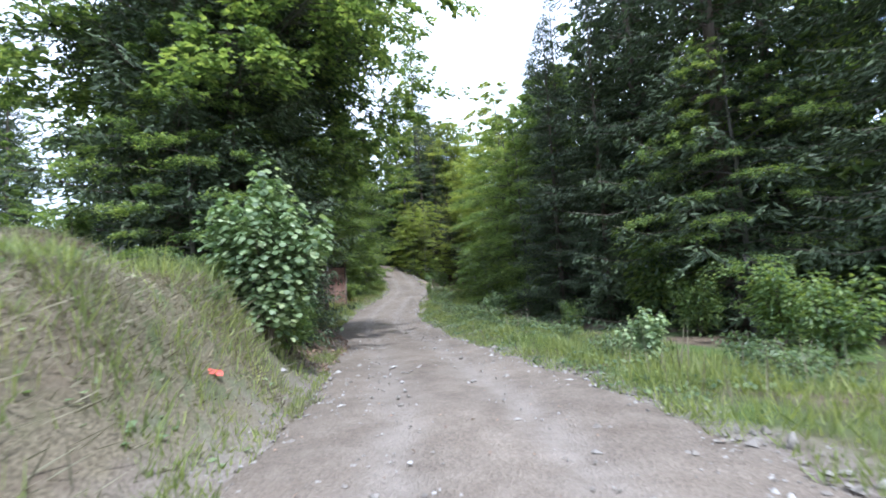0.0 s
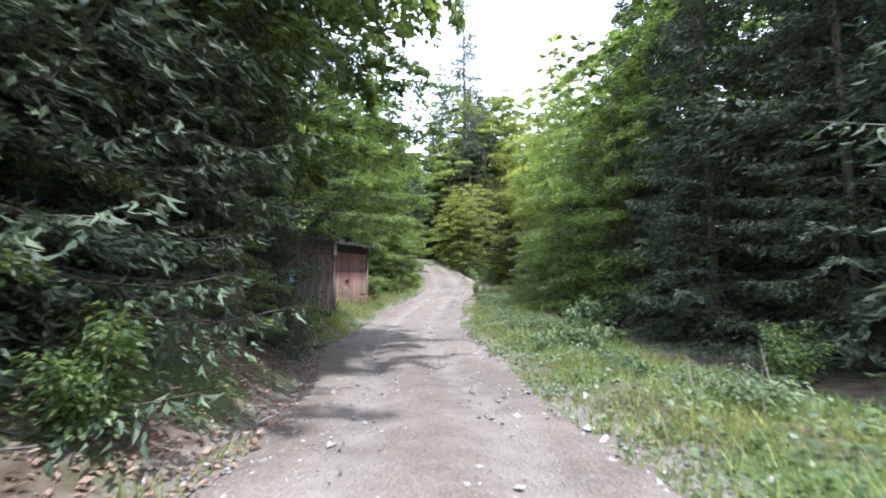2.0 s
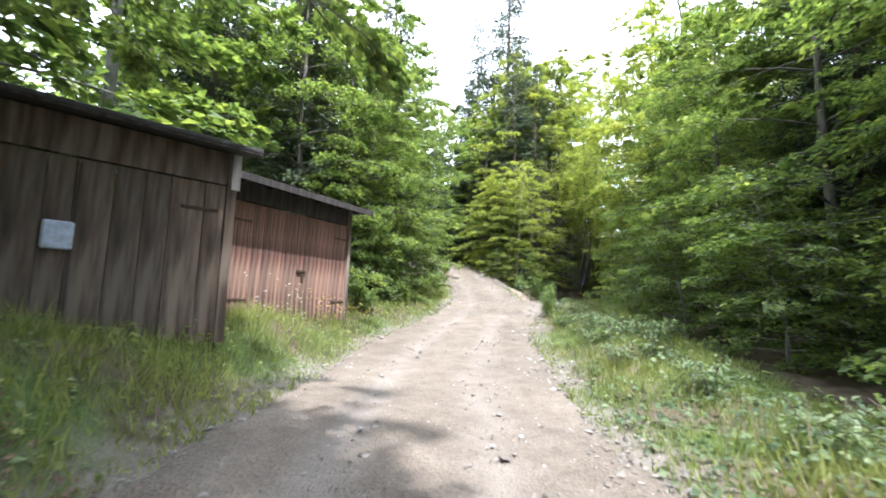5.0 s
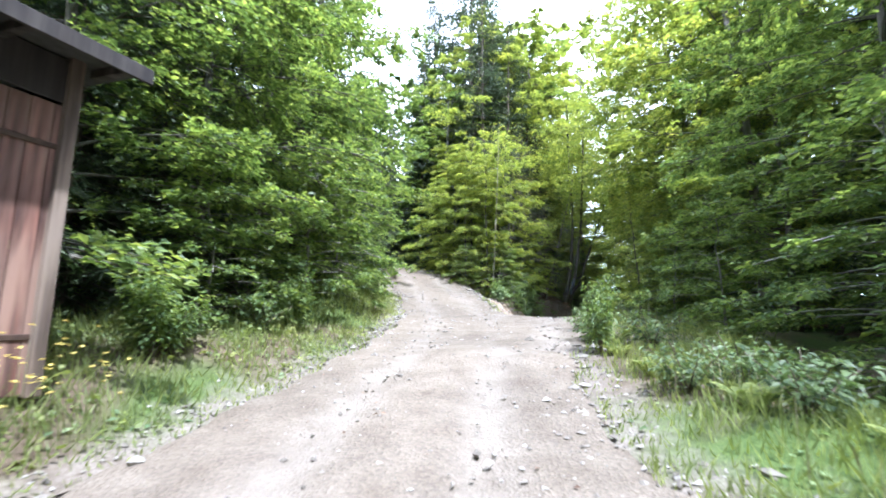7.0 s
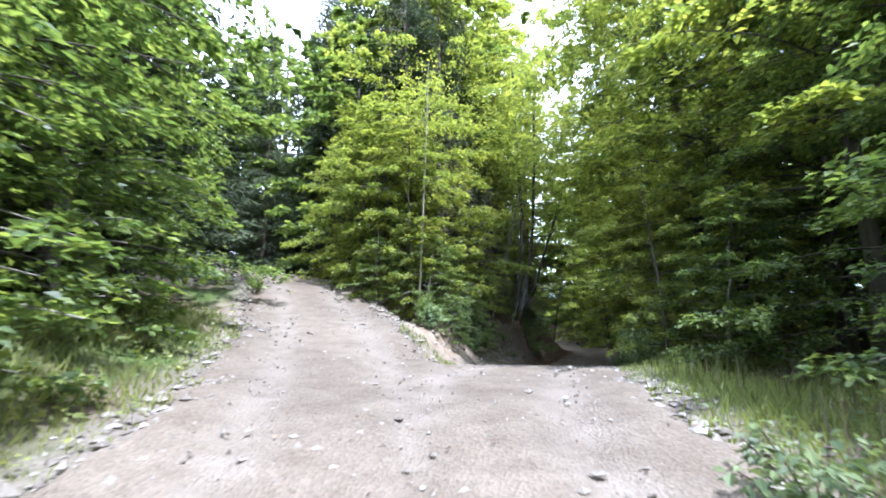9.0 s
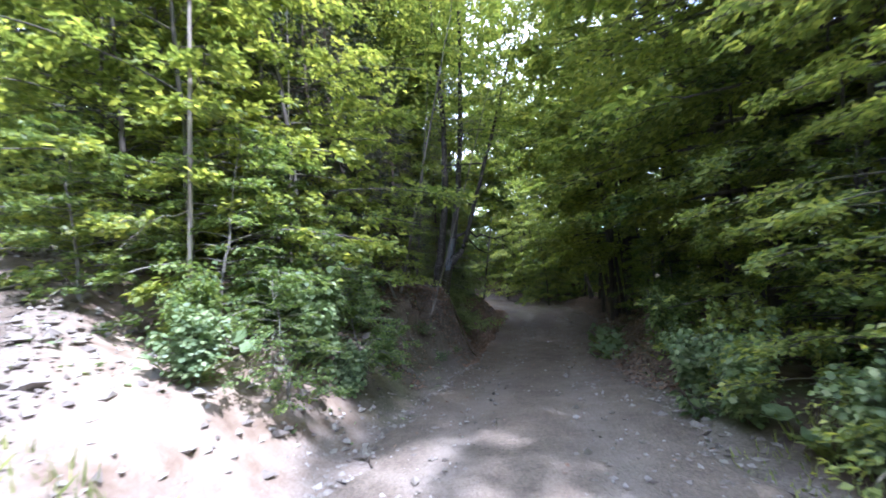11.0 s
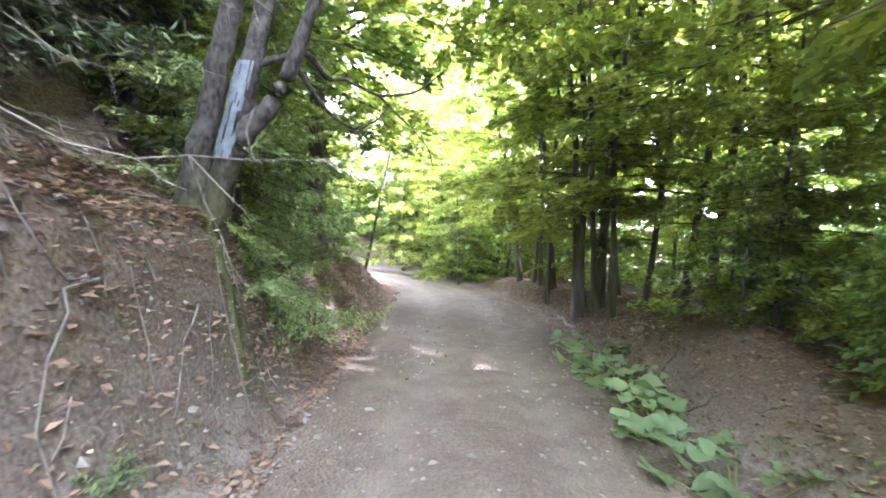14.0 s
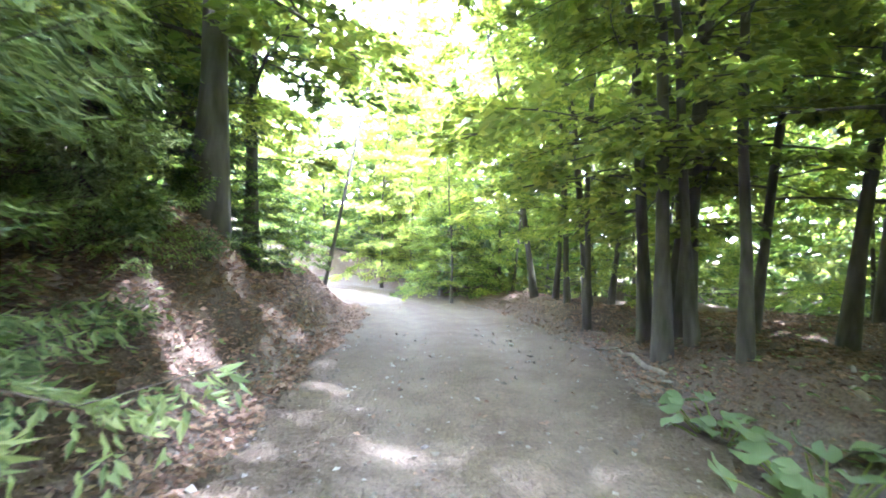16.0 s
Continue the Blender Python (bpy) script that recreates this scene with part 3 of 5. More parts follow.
def broadleaf(name, label, seed, height, spread, clear, limbs, leaves, leaf, girth, leaf_mat, bark=None, lean=(0, 0), wander=0.08, top=0.35, flat=0.05, droop=0.16, up=0.5):
    """A broad-leaved tree whose limbs carry flat sprays of leaves in layers, with gaps between."""
    r = np.random.RandomState(seed)
    tree = new(name)
    tagged(tree, label, "tree")
    line = trunk_line(r, height, lean, wander)
    zs = line[:, 2] / height
    radii = girth * ((1 - zs) ** 0.8 * 0.95 + 0.05) * (1 + 0.6 * np.exp(-zs * height / 0.35))
    wood = [tube(line, radii, 9)]
    pos, dirs, nrm = [], [], []
    share = leaves // limbs
    for i in range(limbs):
        h = clear + (height * 0.97 - clear) * ((i + r.uniform(0.1, 0.9)) / limbs)
        f = (h - clear) / max(0.1, height - clear)
        reach = spread * (np.sin(np.pi * (0.22 + 0.70 * f)) ** 0.9 * (1 - top) + top * (1 - f)) * r.uniform(0.65, 1.15)
        az = i * 2.39996 + r.uniform(-0.5, 0.5)
        out = np.array([np.cos(az), np.sin(az), 0])
        side = np.array([-out[1], out[0], 0])
        rise = up * (0.25 + 0.75 * f) * r.uniform(0.6, 1.3)
        start = along(line, [h])[0]
        u = np.linspace(0, 1, 7)
        bend = r.uniform(-0.25, 0.25) * reach
        axis = start + np.outer(u * reach, out) + np.outer(bend * u * u, side)
        axis[:, 2] += reach * (rise * u - (droop + rise * 0.55) * u * u)
        gr = girth * 0.34 * (1 - 0.6 * f)
        wood.append(tube(axis, np.maximum(0.008, gr * (1 - u) ** 1.1), 4))
        n = int(share * (0.35 + reach / spread) * 0.9)
        k = max(5, int(reach * 3.2))
        # twigs to both sides of the limb
        tu = r.uniform(0.22, 1.0, k) ** 0.8
        tl = reach * (0.22 + 0.30 * (1 - tu)) * r.uniform(0.5, 1.2, k)
        ts = np.where(np.arange(k) % 2 == 0, 1, -1)
        forward = r.uniform(0.35, 1.1, k)
        which = r.randint(0, k, n)
        v = r.uniform(0.05, 1.0, n) ** 0.75
        bu = np.column_stack([np.interp(tu[which], u, axis[:, c]) for c in range(3)])
        twig = unit(ts[which][:, None] * side[None] + forward[which][:, None] * out[None])
        p = bu + twig * (v * tl[which])[:, None]
        p[:, 2] += -0.22 * v * v * tl[which] + r.normal(0, flat, n) * (0.4 + 0.3 * reach)
        p[:, :2] += r.normal(0, 0.06, (n, 2))
        pos.append(p)
        spin = r.normal(0, 0.75, n)
        dd = twig * np.cos(spin)[:, None] + np.cross(twig, [0, 0, 1.0]) * np.sin(spin)[:, None]
        dd[:, 2] += r.normal(-0.28, 0.25, n)
        dirs.append(dd)
        nn = np.column_stack([r.normal(0, 0.42, n), r.normal(0, 0.42, n), np.ones(n)])
        nrm.append(nn)
        for q in range(0, k, 2):
            s0 = np.array([np.interp(tu[q], u, axis[:, c]) for c in range(3)])
            e = s0 + unit(ts[q] * side + forward[q] * out) * tl[q] + np.array([0, 0, -0.2 * tl[q]])
            wood.append(tube([s0, e], [gr * 0.25 + 0.004, 0.003], 3))
    wv, wf = join(wood)
    part("trunk", mesh_from("trunk", wv, wf, bark or BARK_GREY, True), tree)
    P, D, N = np.concatenate(pos), np.concatenate(dirs), np.concatenate(nrm)
    size = leaf * r.uniform(0.65, 1.3, len(P))
    v, f = blades(P, D, N, size, size * 0.62)
    part("crown", mesh_from("crown", v, f, leaf_mat), tree)
    return tree


def spruce(name, label, seed, height, spread, clear, girth=0.22, mat=None, whorl=0.48, per=6, gap=0.2, step=0.09, needle=0.2, slim=0.36, sag=0.30):
    """A spruce: whorls of drooping boughs, each a fan of branchlets hung with needle sprays."""
    r = np.random.RandomState(seed)
    tree = new(name)
    tagged(tree, label, "tree")
    line = trunk_line(r, height, (0, 0), 0.02)
    zs = line[:, 2] / height
    wood = [tube(line, girth * ((1 - zs) * 0.95 + 0.03) * (1 + 0.5 * np.exp(-zs * height / 0.4)), 9)]
    pos, dirs, nrm, size = [], [], [], []
    h = clear
    while h < height * 0.985:
        f = (h - clear) / (height - clear)
        for j in range(per + (2 if f < 0.4 else 0)):
            reach = spread * (1 - f) ** 0.8 * r.uniform(0.55, 1.15) + 0.12
            az = r.uniform(0, 2 * np.pi)
            out = np.array([np.cos(az), np.sin(az), 0])
            side = np.array([-out[1], out[0], 0])
            start = along(line, [min(height, h + r.uniform(-0.2, 0.2))])[0]
            u = np.linspace(0, 1, 5)
            axis = start + np.outer(u * reach, out)
            drop = sag * (1 - f) - 0.25 * f
            axis[:, 2] += reach * (-drop * u * 1.4 + drop * 0.9 * u ** 3) - 0.03 * reach
            wood.append(tube(axis, np.maximum(0.003, min(0.03, 0.16 * girth) * (1 - u) * (0.4 + reach / spread)), 3))
            k = max(6, 2 * int(reach / gap))
            tu = 0.12 + 0.88 * (np.arange(k) + r.rand(k)) / k
            ts = np.where(np.arange(k) % 2 == 0, 1.0, -1.0)
            tl = (0.10 + 0.34 * reach * (1 - tu) ** 0.8) * r.uniform(0.6, 1.2, k)
            twig = unit(ts[:, None] * side[None] + r.uniform(0.5, 1.1, k)[:, None] * out[None])
            which = np.repeat(np.arange(k), np.maximum(2, (tl / step).astype(int)))
            n = len(which)
            v = r.uniform(0.05, 1.0, n)
            p = np.column_stack([np.interp(tu[which], u, axis[:, c]) for c in range(3)]) + twig[which] * (v * tl[which])[:, None]
            p[:, 2] -= (0.15 + 0.45 * (1 - f)) * v * v * tl[which]
            pos.append(p)
            d = twig[which] + r.normal(0, 0.35, (n, 3))
            d[:, 2] += r.normal(-0.45, 0.25, n) * (1 - 0.6 * f)
            dirs.append(d)
            nrm.append(np.column_stack([r.normal(0, 0.5, n), r.normal(0, 0.5, n), np.ones(n)]))
            size.append(needle * r.uniform(0.65, 1.3, n))
        h += whorl * r.uniform(0.75, 1.2) * (1 - 0.35 * f)
    wv, wf = join(wood)
    part("trunk", mesh_from("trunk", wv, wf, BARK_BROWN, True), tree)
    P, D, N, S = (np.concatenate(a) for a in (pos, dirs, nrm, size))
    v, f = blades(P, D, N, S, S * slim, fold=-0.35, belly=0.35)
    part("crown", mesh_from("crown", v, f, mat or NEEDLES), tree)
    return tree


def shrub(name, label, seed, height, radius, leaves, leaf, mat, stems=7, lobes=True, category="shrub"):
    """A shrub: bent stems with leaves all along their upper parts."""
    r = np.random.RandomState(seed)
    bush = new(name)
    tagged(bush, label, category)
    pos, dirs, nrm = [], [], []
    for i in range(stems):
        az = i * 2.4 + r.uniform(-0.4, 0.4)
        tilt = radius * r.uniform(0.15, 1.0)
        hh = height * r.uniform(0.6, 1.0) * (1 - 0.25 * tilt / max(radius, 0.1))
        u = np.linspace(0, 1, 7)
        out = np.array([np.cos(az), np.sin(az), 0])
        axis = np.outer(u ** 1.3 * tilt, out)
        axis[:, 2] = hh * (u - 0.12 * u * u * (tilt / max(radius, 0.1)))
        sv, sf = tube(axis, np.maximum(0.004, 0.012 * height ** 0.6 * (1 - u)), 5)
        part("stem", mesh_from("stem", sv, sf, BARK_BROWN, True), bush)
        n = leaves // stems
        v = r.uniform(0.18, 1.0, n) ** 0.8
        base = np.column_stack([np.interp(v, u, axis[:, c]) for c in range(3)])
        a2 = r.uniform(0, 2 * np.pi, n)
        o2 = np.column_stack([np.cos(a2), np.sin(a2), np.zeros(n)])
        rad = radius * 0.42 * r.uniform(0.1, 1.0, n) * (1.15 - v * 0.7)
        p = base + o2 * rad[:, None]
        p[:, 2] += r.normal(0.0, 0.05 * height, n)
        p[:, 2] = np.maximum(p[:, 2], 0.05)
        pos.append(p)
        d = o2.copy()
        d[:, 2] = r.normal(-0.45, 0.25, n)
        dirs.append(d)
        nn = o2 * 0.45
        nn[:, 2] = 1
        nrm.append(nn + r.normal(0, 0.25, (n, 3)))
    P, D, N = np.concatenate(pos), np.concatenate(dirs), np.concatenate(nrm)
    size = leaf * r.uniform(0.6, 1.25, len(P))
    if lobes:
        part("foliage", lobed_mesh("foliage", P, D, N, size, mat), bush)
    else:
        v, f = blades(P, D, N, size, size * 0.6)
        part("foliage", mesh_from("foliage", v, f, mat), bush)
    return bush


PLANTED = {}


def plant(key, make, x, y, turn=0.0, scale=1.0, sink=0.05, label="", group="", stretch=1.0, lean=(0.0, 0.0)):
    """Set a plant on the ground: the first of a kind is built there, the next ones are copies."""
    m = pose(x, y, ground_at(x, y) - sink, lean[0], lean[1], turn) @ Matrix.Diagonal((scale, scale, scale * stretch, 1))
    if key not in PLANTED:
        PLANTED[key] = make()
        PLANTED[key].matrix_basis = m
        ob = PLANTED[key]
    else:
        source = PLANTED[key]
        ob = source.copy()
        scene.collection.objects.link(ob)
        for c in source.children:
            k = c.copy()
            scene.collection.objects.link(k)
            k.parent = ob
        ob.matrix_basis = m
    if label or group:
        tagged(ob, label, group=group)
    return ob


KINDS = {
    "beech_a": lambda: broadleaf("beech_tree", "layered beech tree with light green leaves beside the road", 11, 13, 4.4, 0.35, 66, 36000, 0.125, 0.12, BEECH_LEAF, bark=BARK_DARK),
    "beech_b": lambda: broadleaf("beech_tree", "wide beech tree with spreading level branches", 12, 15, 5.2, 0.9, 64, 38000, 0.135, 0.16, BEECH_LEAF, bark=BARK_DARK, lean=(0.03, 0.02)),
    "beech_c": lambda: broadleaf("beech_tree", "slender beech tree with an airy crown", 13, 17, 4.2, 2.4, 54, 24000, 0.15, 0.13, YOUNG_LEAF, bark=BARK_DARK, wander=0.16),
    "beech_d": lambda: broadleaf("beech_tree", "large beech overhanging the road from the forest edge", 15, 20, 7.0, 4.6, 74, 58000, 0.21, 0.2, BEECH_LEAF, bark=BARK_DARK, top=0.1, up=0.35),
    "beech_far": lambda: broadleaf("beech_tree", "beech tree deeper in the forest", 14, 16, 5.0, 0.8, 50, 9500, 0.36, 0.2, BEECH_LEAF),
    "young_a": lambda: broadleaf("young_beech", "young beech with bright yellow-green leaves", 21, 7.5, 2.5, 0.3, 48, 13000, 0.11, 0.05, YOUNG_LEAF, bark=BARK_DARK, up=0.7),
    "young_b": lambda: broadleaf("young_beech", "young hornbeam with yellow-green layered leaves", 22, 9.0, 2.9, 0.4, 52, 14000, 0.115, 0.06, YOUNG_LEAF, bark=BARK_DARK, wander=0.1),
    "pole_a": lambda: broadleaf("pole_tree", "thin straight forest tree with sparse high leaves", 31, 14, 2.9, 2.4, 36, 9000, 0.15, 0.062, YOUNG_LEAF, bark=BARK_DARK, wander=0.2),
    "pole_b": lambda: broadleaf("pole_tree", "grey-barked forest tree with airy leaves", 32, 15, 3.1, 1.9, 38, 9500, 0.15, 0.085, YOUNG_LEAF, bark=BARK_DARK, wander=0.25),
    "spruce_a": lambda: spruce("spruce_tree", "dark green spruce with drooping boughs", 41, 22, 4.4, 0.35, 0.2, sag=0.36),
    "spruce_b": lambda: spruce("spruce_tree", "tall dark spruce with dense boughs", 42, 26, 4.0, 0.5, 0.21, whorl=0.55, sag=0.36),
    "spruce_n": lambda: spruce("spruce_tree", "dark spruce with fine drooping twigs on the bank", 45, 17, 2.9, 0.5, 0.15, whorl=0.42, gap=0.15, step=0.07, needle=0.15),
    "spruce_c": lambda: spruce("spruce_tree", "tall forest spruce with a bare lower trunk", 46, 25, 4.0, 3.0, 0.2, whorl=0.5, sag=0.36),
    # added crowns that keep sun patches off the track and the bank
    "beech_e": lambda: broadleaf("beech_tree", "tall beech added to shade the track with its light crown", 16, 18, 6.4, 4.2, 70, 38000, 0.15, 0.16, YOUNG_LEAF, bark=BARK_DARK, top=0.1, up=0.35),
    "shed_beech": lambda: broadleaf("beech_tree", "young beech with a dark leaning stem before the shed", 17, 9.5, 4.4, 2.5, 48, 34000, 0.11, 0.075, BEECH_LEAF, bark=BARK_DARK, lean=(0.14, 0.05), top=0.15, up=0.35),
    "spruce_h": lambda: spruce("spruce_tree", "old forest spruce with a long bare dark trunk", 47, 24, 3.7, 7.6, 0.2, whorl=0.48, sag=0.34),
    "burdock": lambda: shrub("burdock", "broad-leaved green herb on the verge", 54, 0.6, 0.5, 80, 0.17, HERB_LEAF, 8, False, "plant"),
    "spruce_y": lambda: spruce("young_spruce", "young light green spruce with drooping sprays on the bank", 43, 6.5, 1.75, 0.2, 0.06, LIGHT_NEEDLES, whorl=0.24, gap=0.085, step=0.03, needle=0.085, slim=0.3, sag=0.45),
    "dead_spruce": lambda: spruce("dead_spruce", "half-dead spruce with bare grey hanging twigs", 44, 9.0, 1.9, 0.6, 0.08, DRY_NEEDLES, whorl=0.34, per=5, gap=0.16, step=0.07, needle=0.2, slim=0.06),
    "thicket": lambda: broadleaf("beech_thicket", "low leafy beech growth at the forest edge", 23, 3.6, 1.9, 0.15, 40, 6500, 0.11, 0.035, BEECH_LEAF, up=0.6),
    "thicket_near": lambda: broadleaf("beech_thicket", "low leafy beech growth close to the road", 24, 3.6, 1.9, 0.15, 44, 7600, 0.095, 0.035, BEECH_LEAF, up=0.6),
    "maple": lambda: shrub("sycamore_shrub", "pale green sycamore shrub with large lobed leaves", 51, 3.5, 1.35, 1500, 0.22, MAPLE_LEAF, 9),
    "maple_tall": lambda: shrub("sycamore_shrub", "tall pale green sycamore shrub at the road edge", 55, 3.6, 1.15, 5200, 0.14, MAPLE_LEAF, 12),
    "hazel": lambda: shrub("hazel_shrub", "leafy green roadside shrub", 52, 2.2, 1.2, 1900, 0.13, BEECH_LEAF, 9, False),
    "weed": lambda: shrub("tall_weed", "knee-high leafy green weed on the verge", 53, 0.62, 0.42, 420, 0.07, HERB_LEAF, 9, False),
}


def put(key, x, y, turn=0.0, scale=1.0, **kw):
    return plant(key, KINDS[key], x, y, turn, scale, **kw)


# left of the main road
# the smallest spruce_n is added as a dark stand-in for shaded leafy branches
for k, x, y, a, s in [("spruce_n", -5.4, 11.8, 40, 0.95), ("beech_a", -6.0, 10.9, 40, 0.6), ("spruce_h", -5.4, 16.4, 50, 1.2), ("shed_beech", -6.7, 20.9, 0, 1.0), ("spruce_c", -7.4, 12.6, 0, 1.0), ("beech_d", -7.5, 16.4, 200, 0.8), ("beech_d", -5.7, 14.2, 80, 1.03), ("thicket_near", -4.9, 15.5, 20, 0.7), ("spruce_n", -5.2, 13.4, 120, 0.38), ("spruce_n", -6.2, 19.0, 20, 0.55), ("spruce_c", -5.6, 13.0, 100, 0.85), ("spruce_c", -8.9, 15.2, 200, 0.95), ("spruce_n", -7.6, 17.4, 60, 1.2), ("spruce_c", -7.6, 14.6, 300, 0.9),
                      ("spruce_a", -9.6, 18.4, 90, 1.0), ("spruce_n", -8.8, 20.2, 150, 0.9), ("thicket_near", -6.4, 17.0, 70, 0.8), ("beech_far", -12.5, 22.0, 100, 1.0),
                      ("beech_far", -13.5, 26.5, 10, 1.0), ("beech_a", -10.0, 35.0, 120, 1.05), ("beech_a", -9.0, 37.6, 60, 1.0), ("beech_b", -9.2, 40.6, 300, 0.95), ("thicket", -7.6, 35.8, 0, 0.9), ("thicket", -6.9, 38.6, 120, 1.1), ("spruce_n", -10.6, 36.0, 0, 1.0), ("spruce_n", -10.8, 38.8, 80, 1.0),
                      ("beech_a", -9.0, 44.6, 210, 1.1), ("beech_far", -14.0, 31, 150, 1.1), ("spruce_a", -14.5, 36, 20, 1.0), ("spruce_b", -13.5, 42, 70, 1.0), ("spruce_a", -28, 29, 0, 0.8), ("thicket", -7.2, 42.2, 10, 1.2),
                      ("beech_far", -16, 21, 0, 0.42), ("beech_far", -18.5, 18.5, 40, 0.4), ("beech_far", -12.5, 45.5, 30, 1.0), ("spruce_b", -10.2, 48.3, 200, 1.0), ("spruce_a", -12.5, 49, 20, 0.8), ("beech_far", -20, 40, 10, 1.1), ("spruce_a", -8.8, 58.4, 10, 0.62), ("spruce_a", -11.4, 60.6, 100, 0.6), ("spruce_a", -6.0, 58.4, 200, 0.8), ("spruce_a", -14.6, 61.4, 70, 0.55), ("beech_far", -9, 63, 10, 1.0)]:
    put(k, x, y, a, s)
# right of the main road
# spruce_n behind the beeches are added to give their crowns a shaded interior
for k, x, y, a, s in [("spruce_a", 8.7, 18.8, 0, 1.25), ("spruce_b", 9.2, 14.2, 60, 1.2), ("beech_a", 6.8, 24.8, 130, 1.05), ("spruce_b", 11.0, 23, 200, 1.25), ("spruce_b", 11.6, 9.6, 10, 1.0),
                      ("spruce_a", 13.5, 17.5, 90, 1.3), ("spruce_a", 11.0, 5.0, 30, 0.6), ("beech_far", 17, 22, 60, 1.2), ("beech_far", 15, 12, 60, 1.2), ("beech_a", 5.2, 27.6, 20, 0.95), ("beech_b", 5.4, 31.8, 100, 0.9), ("beech_a", 4.6, 36.2, 220, 0.9), ("beech_b", 8.0, 39.4, 330, 1.0), ("thicket_near", 3.0, 29.8, 0, 1.1), ("thicket_near", 2.6, 33.8, 50, 1.1),
                      ("beech_a", 6.4, 41.6, 80, 0.9), ("beech_far", 9.0, 33.5, 10, 1.1), ("beech_c", 7.5, 44.5, 10, 0.9), ("beech_c", 6.4, 42.8, 50, 1.25), ("beech_far", 11, 29, 50, 1.2), ("beech_far", 12, 38, 0, 1.2), ("thicket_near", 2.6, 38.4, 100, 0.9), ("thicket_near", 4.0, 43.8, 150, 1.0),
                      ("thicket", 4.8, 26.0, 150, 0.9), ("beech_far", 15, 34, 0, 1.1), ("beech_far", 15, 43, 60, 1.1), ("spruce_n", 7.4, 25.8, 0, 1.1), ("spruce_n", 7.2, 29.6, 60, 1.1), ("spruce_n", 7.6, 34.0, 130, 1.1), ("spruce_a", 9.0, 38.0, 20, 0.9), ("beech_b", 8.6, 12.6, 20, 0.62), ("beech_e", 7.2, 47.0, 0, 0.95), ("young_b", 3.2, 44.6, 20, 0.55)]:
    put(k, x, y, a, s)
# between the two roads
for k, x, y, a, s in [("young_a", -2.0, 49.2, 0, 0.95), ("young_b", -0.7, 50.4, 70, 0.95), ("beech_b", 0.2, 64.5, 30, 1.4), ("beech_b", -3.2, 66.0, 130, 1.4), ("thicket_near", -3.0, 48.8, 140, 0.55), ("thicket_near", -1.6, 48.6, 240, 0.7), ("young_b", 0.9, 52.4, 200, 0.5), ("dead_spruce", 1.5, 53.4, 30, 0.6), ("young_b", -2.7, 51.3, 150, 0.9), ("young_a", -1.3, 52.0, 200, 1.2), ("spruce_n", -1.9, 54.2, 0, 1.1), ("spruce_b", -2.6, 60.5, 0, 1.4), ("young_a", -3.0, 50.3, 40, 0.95), ("young_b", -4.2, 53.0, 240, 0.85), ("young_a", -3.6, 51.4, 140, 0.9), ("beech_c", -2.8, 56.2, 0, 1.1), ("beech_c", 0.9, 60.6, 90, 1.25), ("thicket_near", -0.6, 49.6, 30, 0.6),
                      ("beech_c", 1.2, 56.8, 40, 1.15), ("beech_c", 2.2, 59.8, 200, 1.2), ("beech_b", 2.8, 62.6, 100, 1.5), ("beech_c", 4.6, 65.0, 100, 1.2), ("beech_far", -4.2, 57, 90, 0.9), ("spruce_a", -0.6, 59.5, 30, 0.9), ("beech_far", -12, 62, 10, 1.0), ("beech_far", -1.5, 62, 50, 1.1), ("spruce_a", -5.5, 63, 0, 1.1), ("beech_far", 2.5, 63, 150, 0.9),
                      ("dead_spruce", 0.2, 54.2, 0, 1.0), ("dead_spruce", -0.4, 52.6, 200, 0.9), ("dead_spruce", 1.0, 56.4, 100, 1.0), ("spruce_n", -0.3, 55.2, 40, 1.0), ("spruce_n", 0.9, 58.2, 140, 0.95), ("spruce_n", 5.4, 63.8, 20, 0.6), ("spruce_n", 3.0, 60.8, 200, 0.7), ("beech_c", 5.7, 61.4, 30, 1.45), ("young_a", 3.0, 58.2, 0, 0.8), ("spruce_n", -1.2, 57.0, 60, 1.0), ("young_b", 4.6, 62.6, 60, 0.8), ("young_a", -3.3, 53.4, 20, 1.1), ("thicket", 3.4, 58.7, 20, 0.5), ("thicket", 4.5, 60.8, 120, 0.6), ("thicket", 6.7, 64.6, 40, 0.6), ("thicket", 7.9, 66.6, 90, 0.6),
                      ("weed", 1.5, 51.8, 50, 0.7), ("weed", 1.9, 52.0, 90, 0.6), ("weed", 2.7, 53.4, 10, 0.5), ("hazel", -1.7, 47.8, 0, 0.45), ("maple", 5.0, 59.6, 0, 0.25), ("hazel", -1.2, 48.6, 80, 0.5), ("thicket_near", -0.9, 47.8, 0, 0.4), ("thicket_near", 0.0, 49.2, 60, 0.42), ("hazel", 0.5, 50.3, 0, 0.4), ("maple", -1.6, 47.2, 0, 0.25), ("maple", -0.2, 48.7, 30, 0.25), ("hazel", 5.4, 61.2, 70, 0.4), ("weed", 4.9, 58.6, 0, 0.9), ("weed", 5.6, 60.2, 50, 0.9), ("weed", 4.4, 57.4, 50, 0.9)]:
    put(k, x, y, a, s)
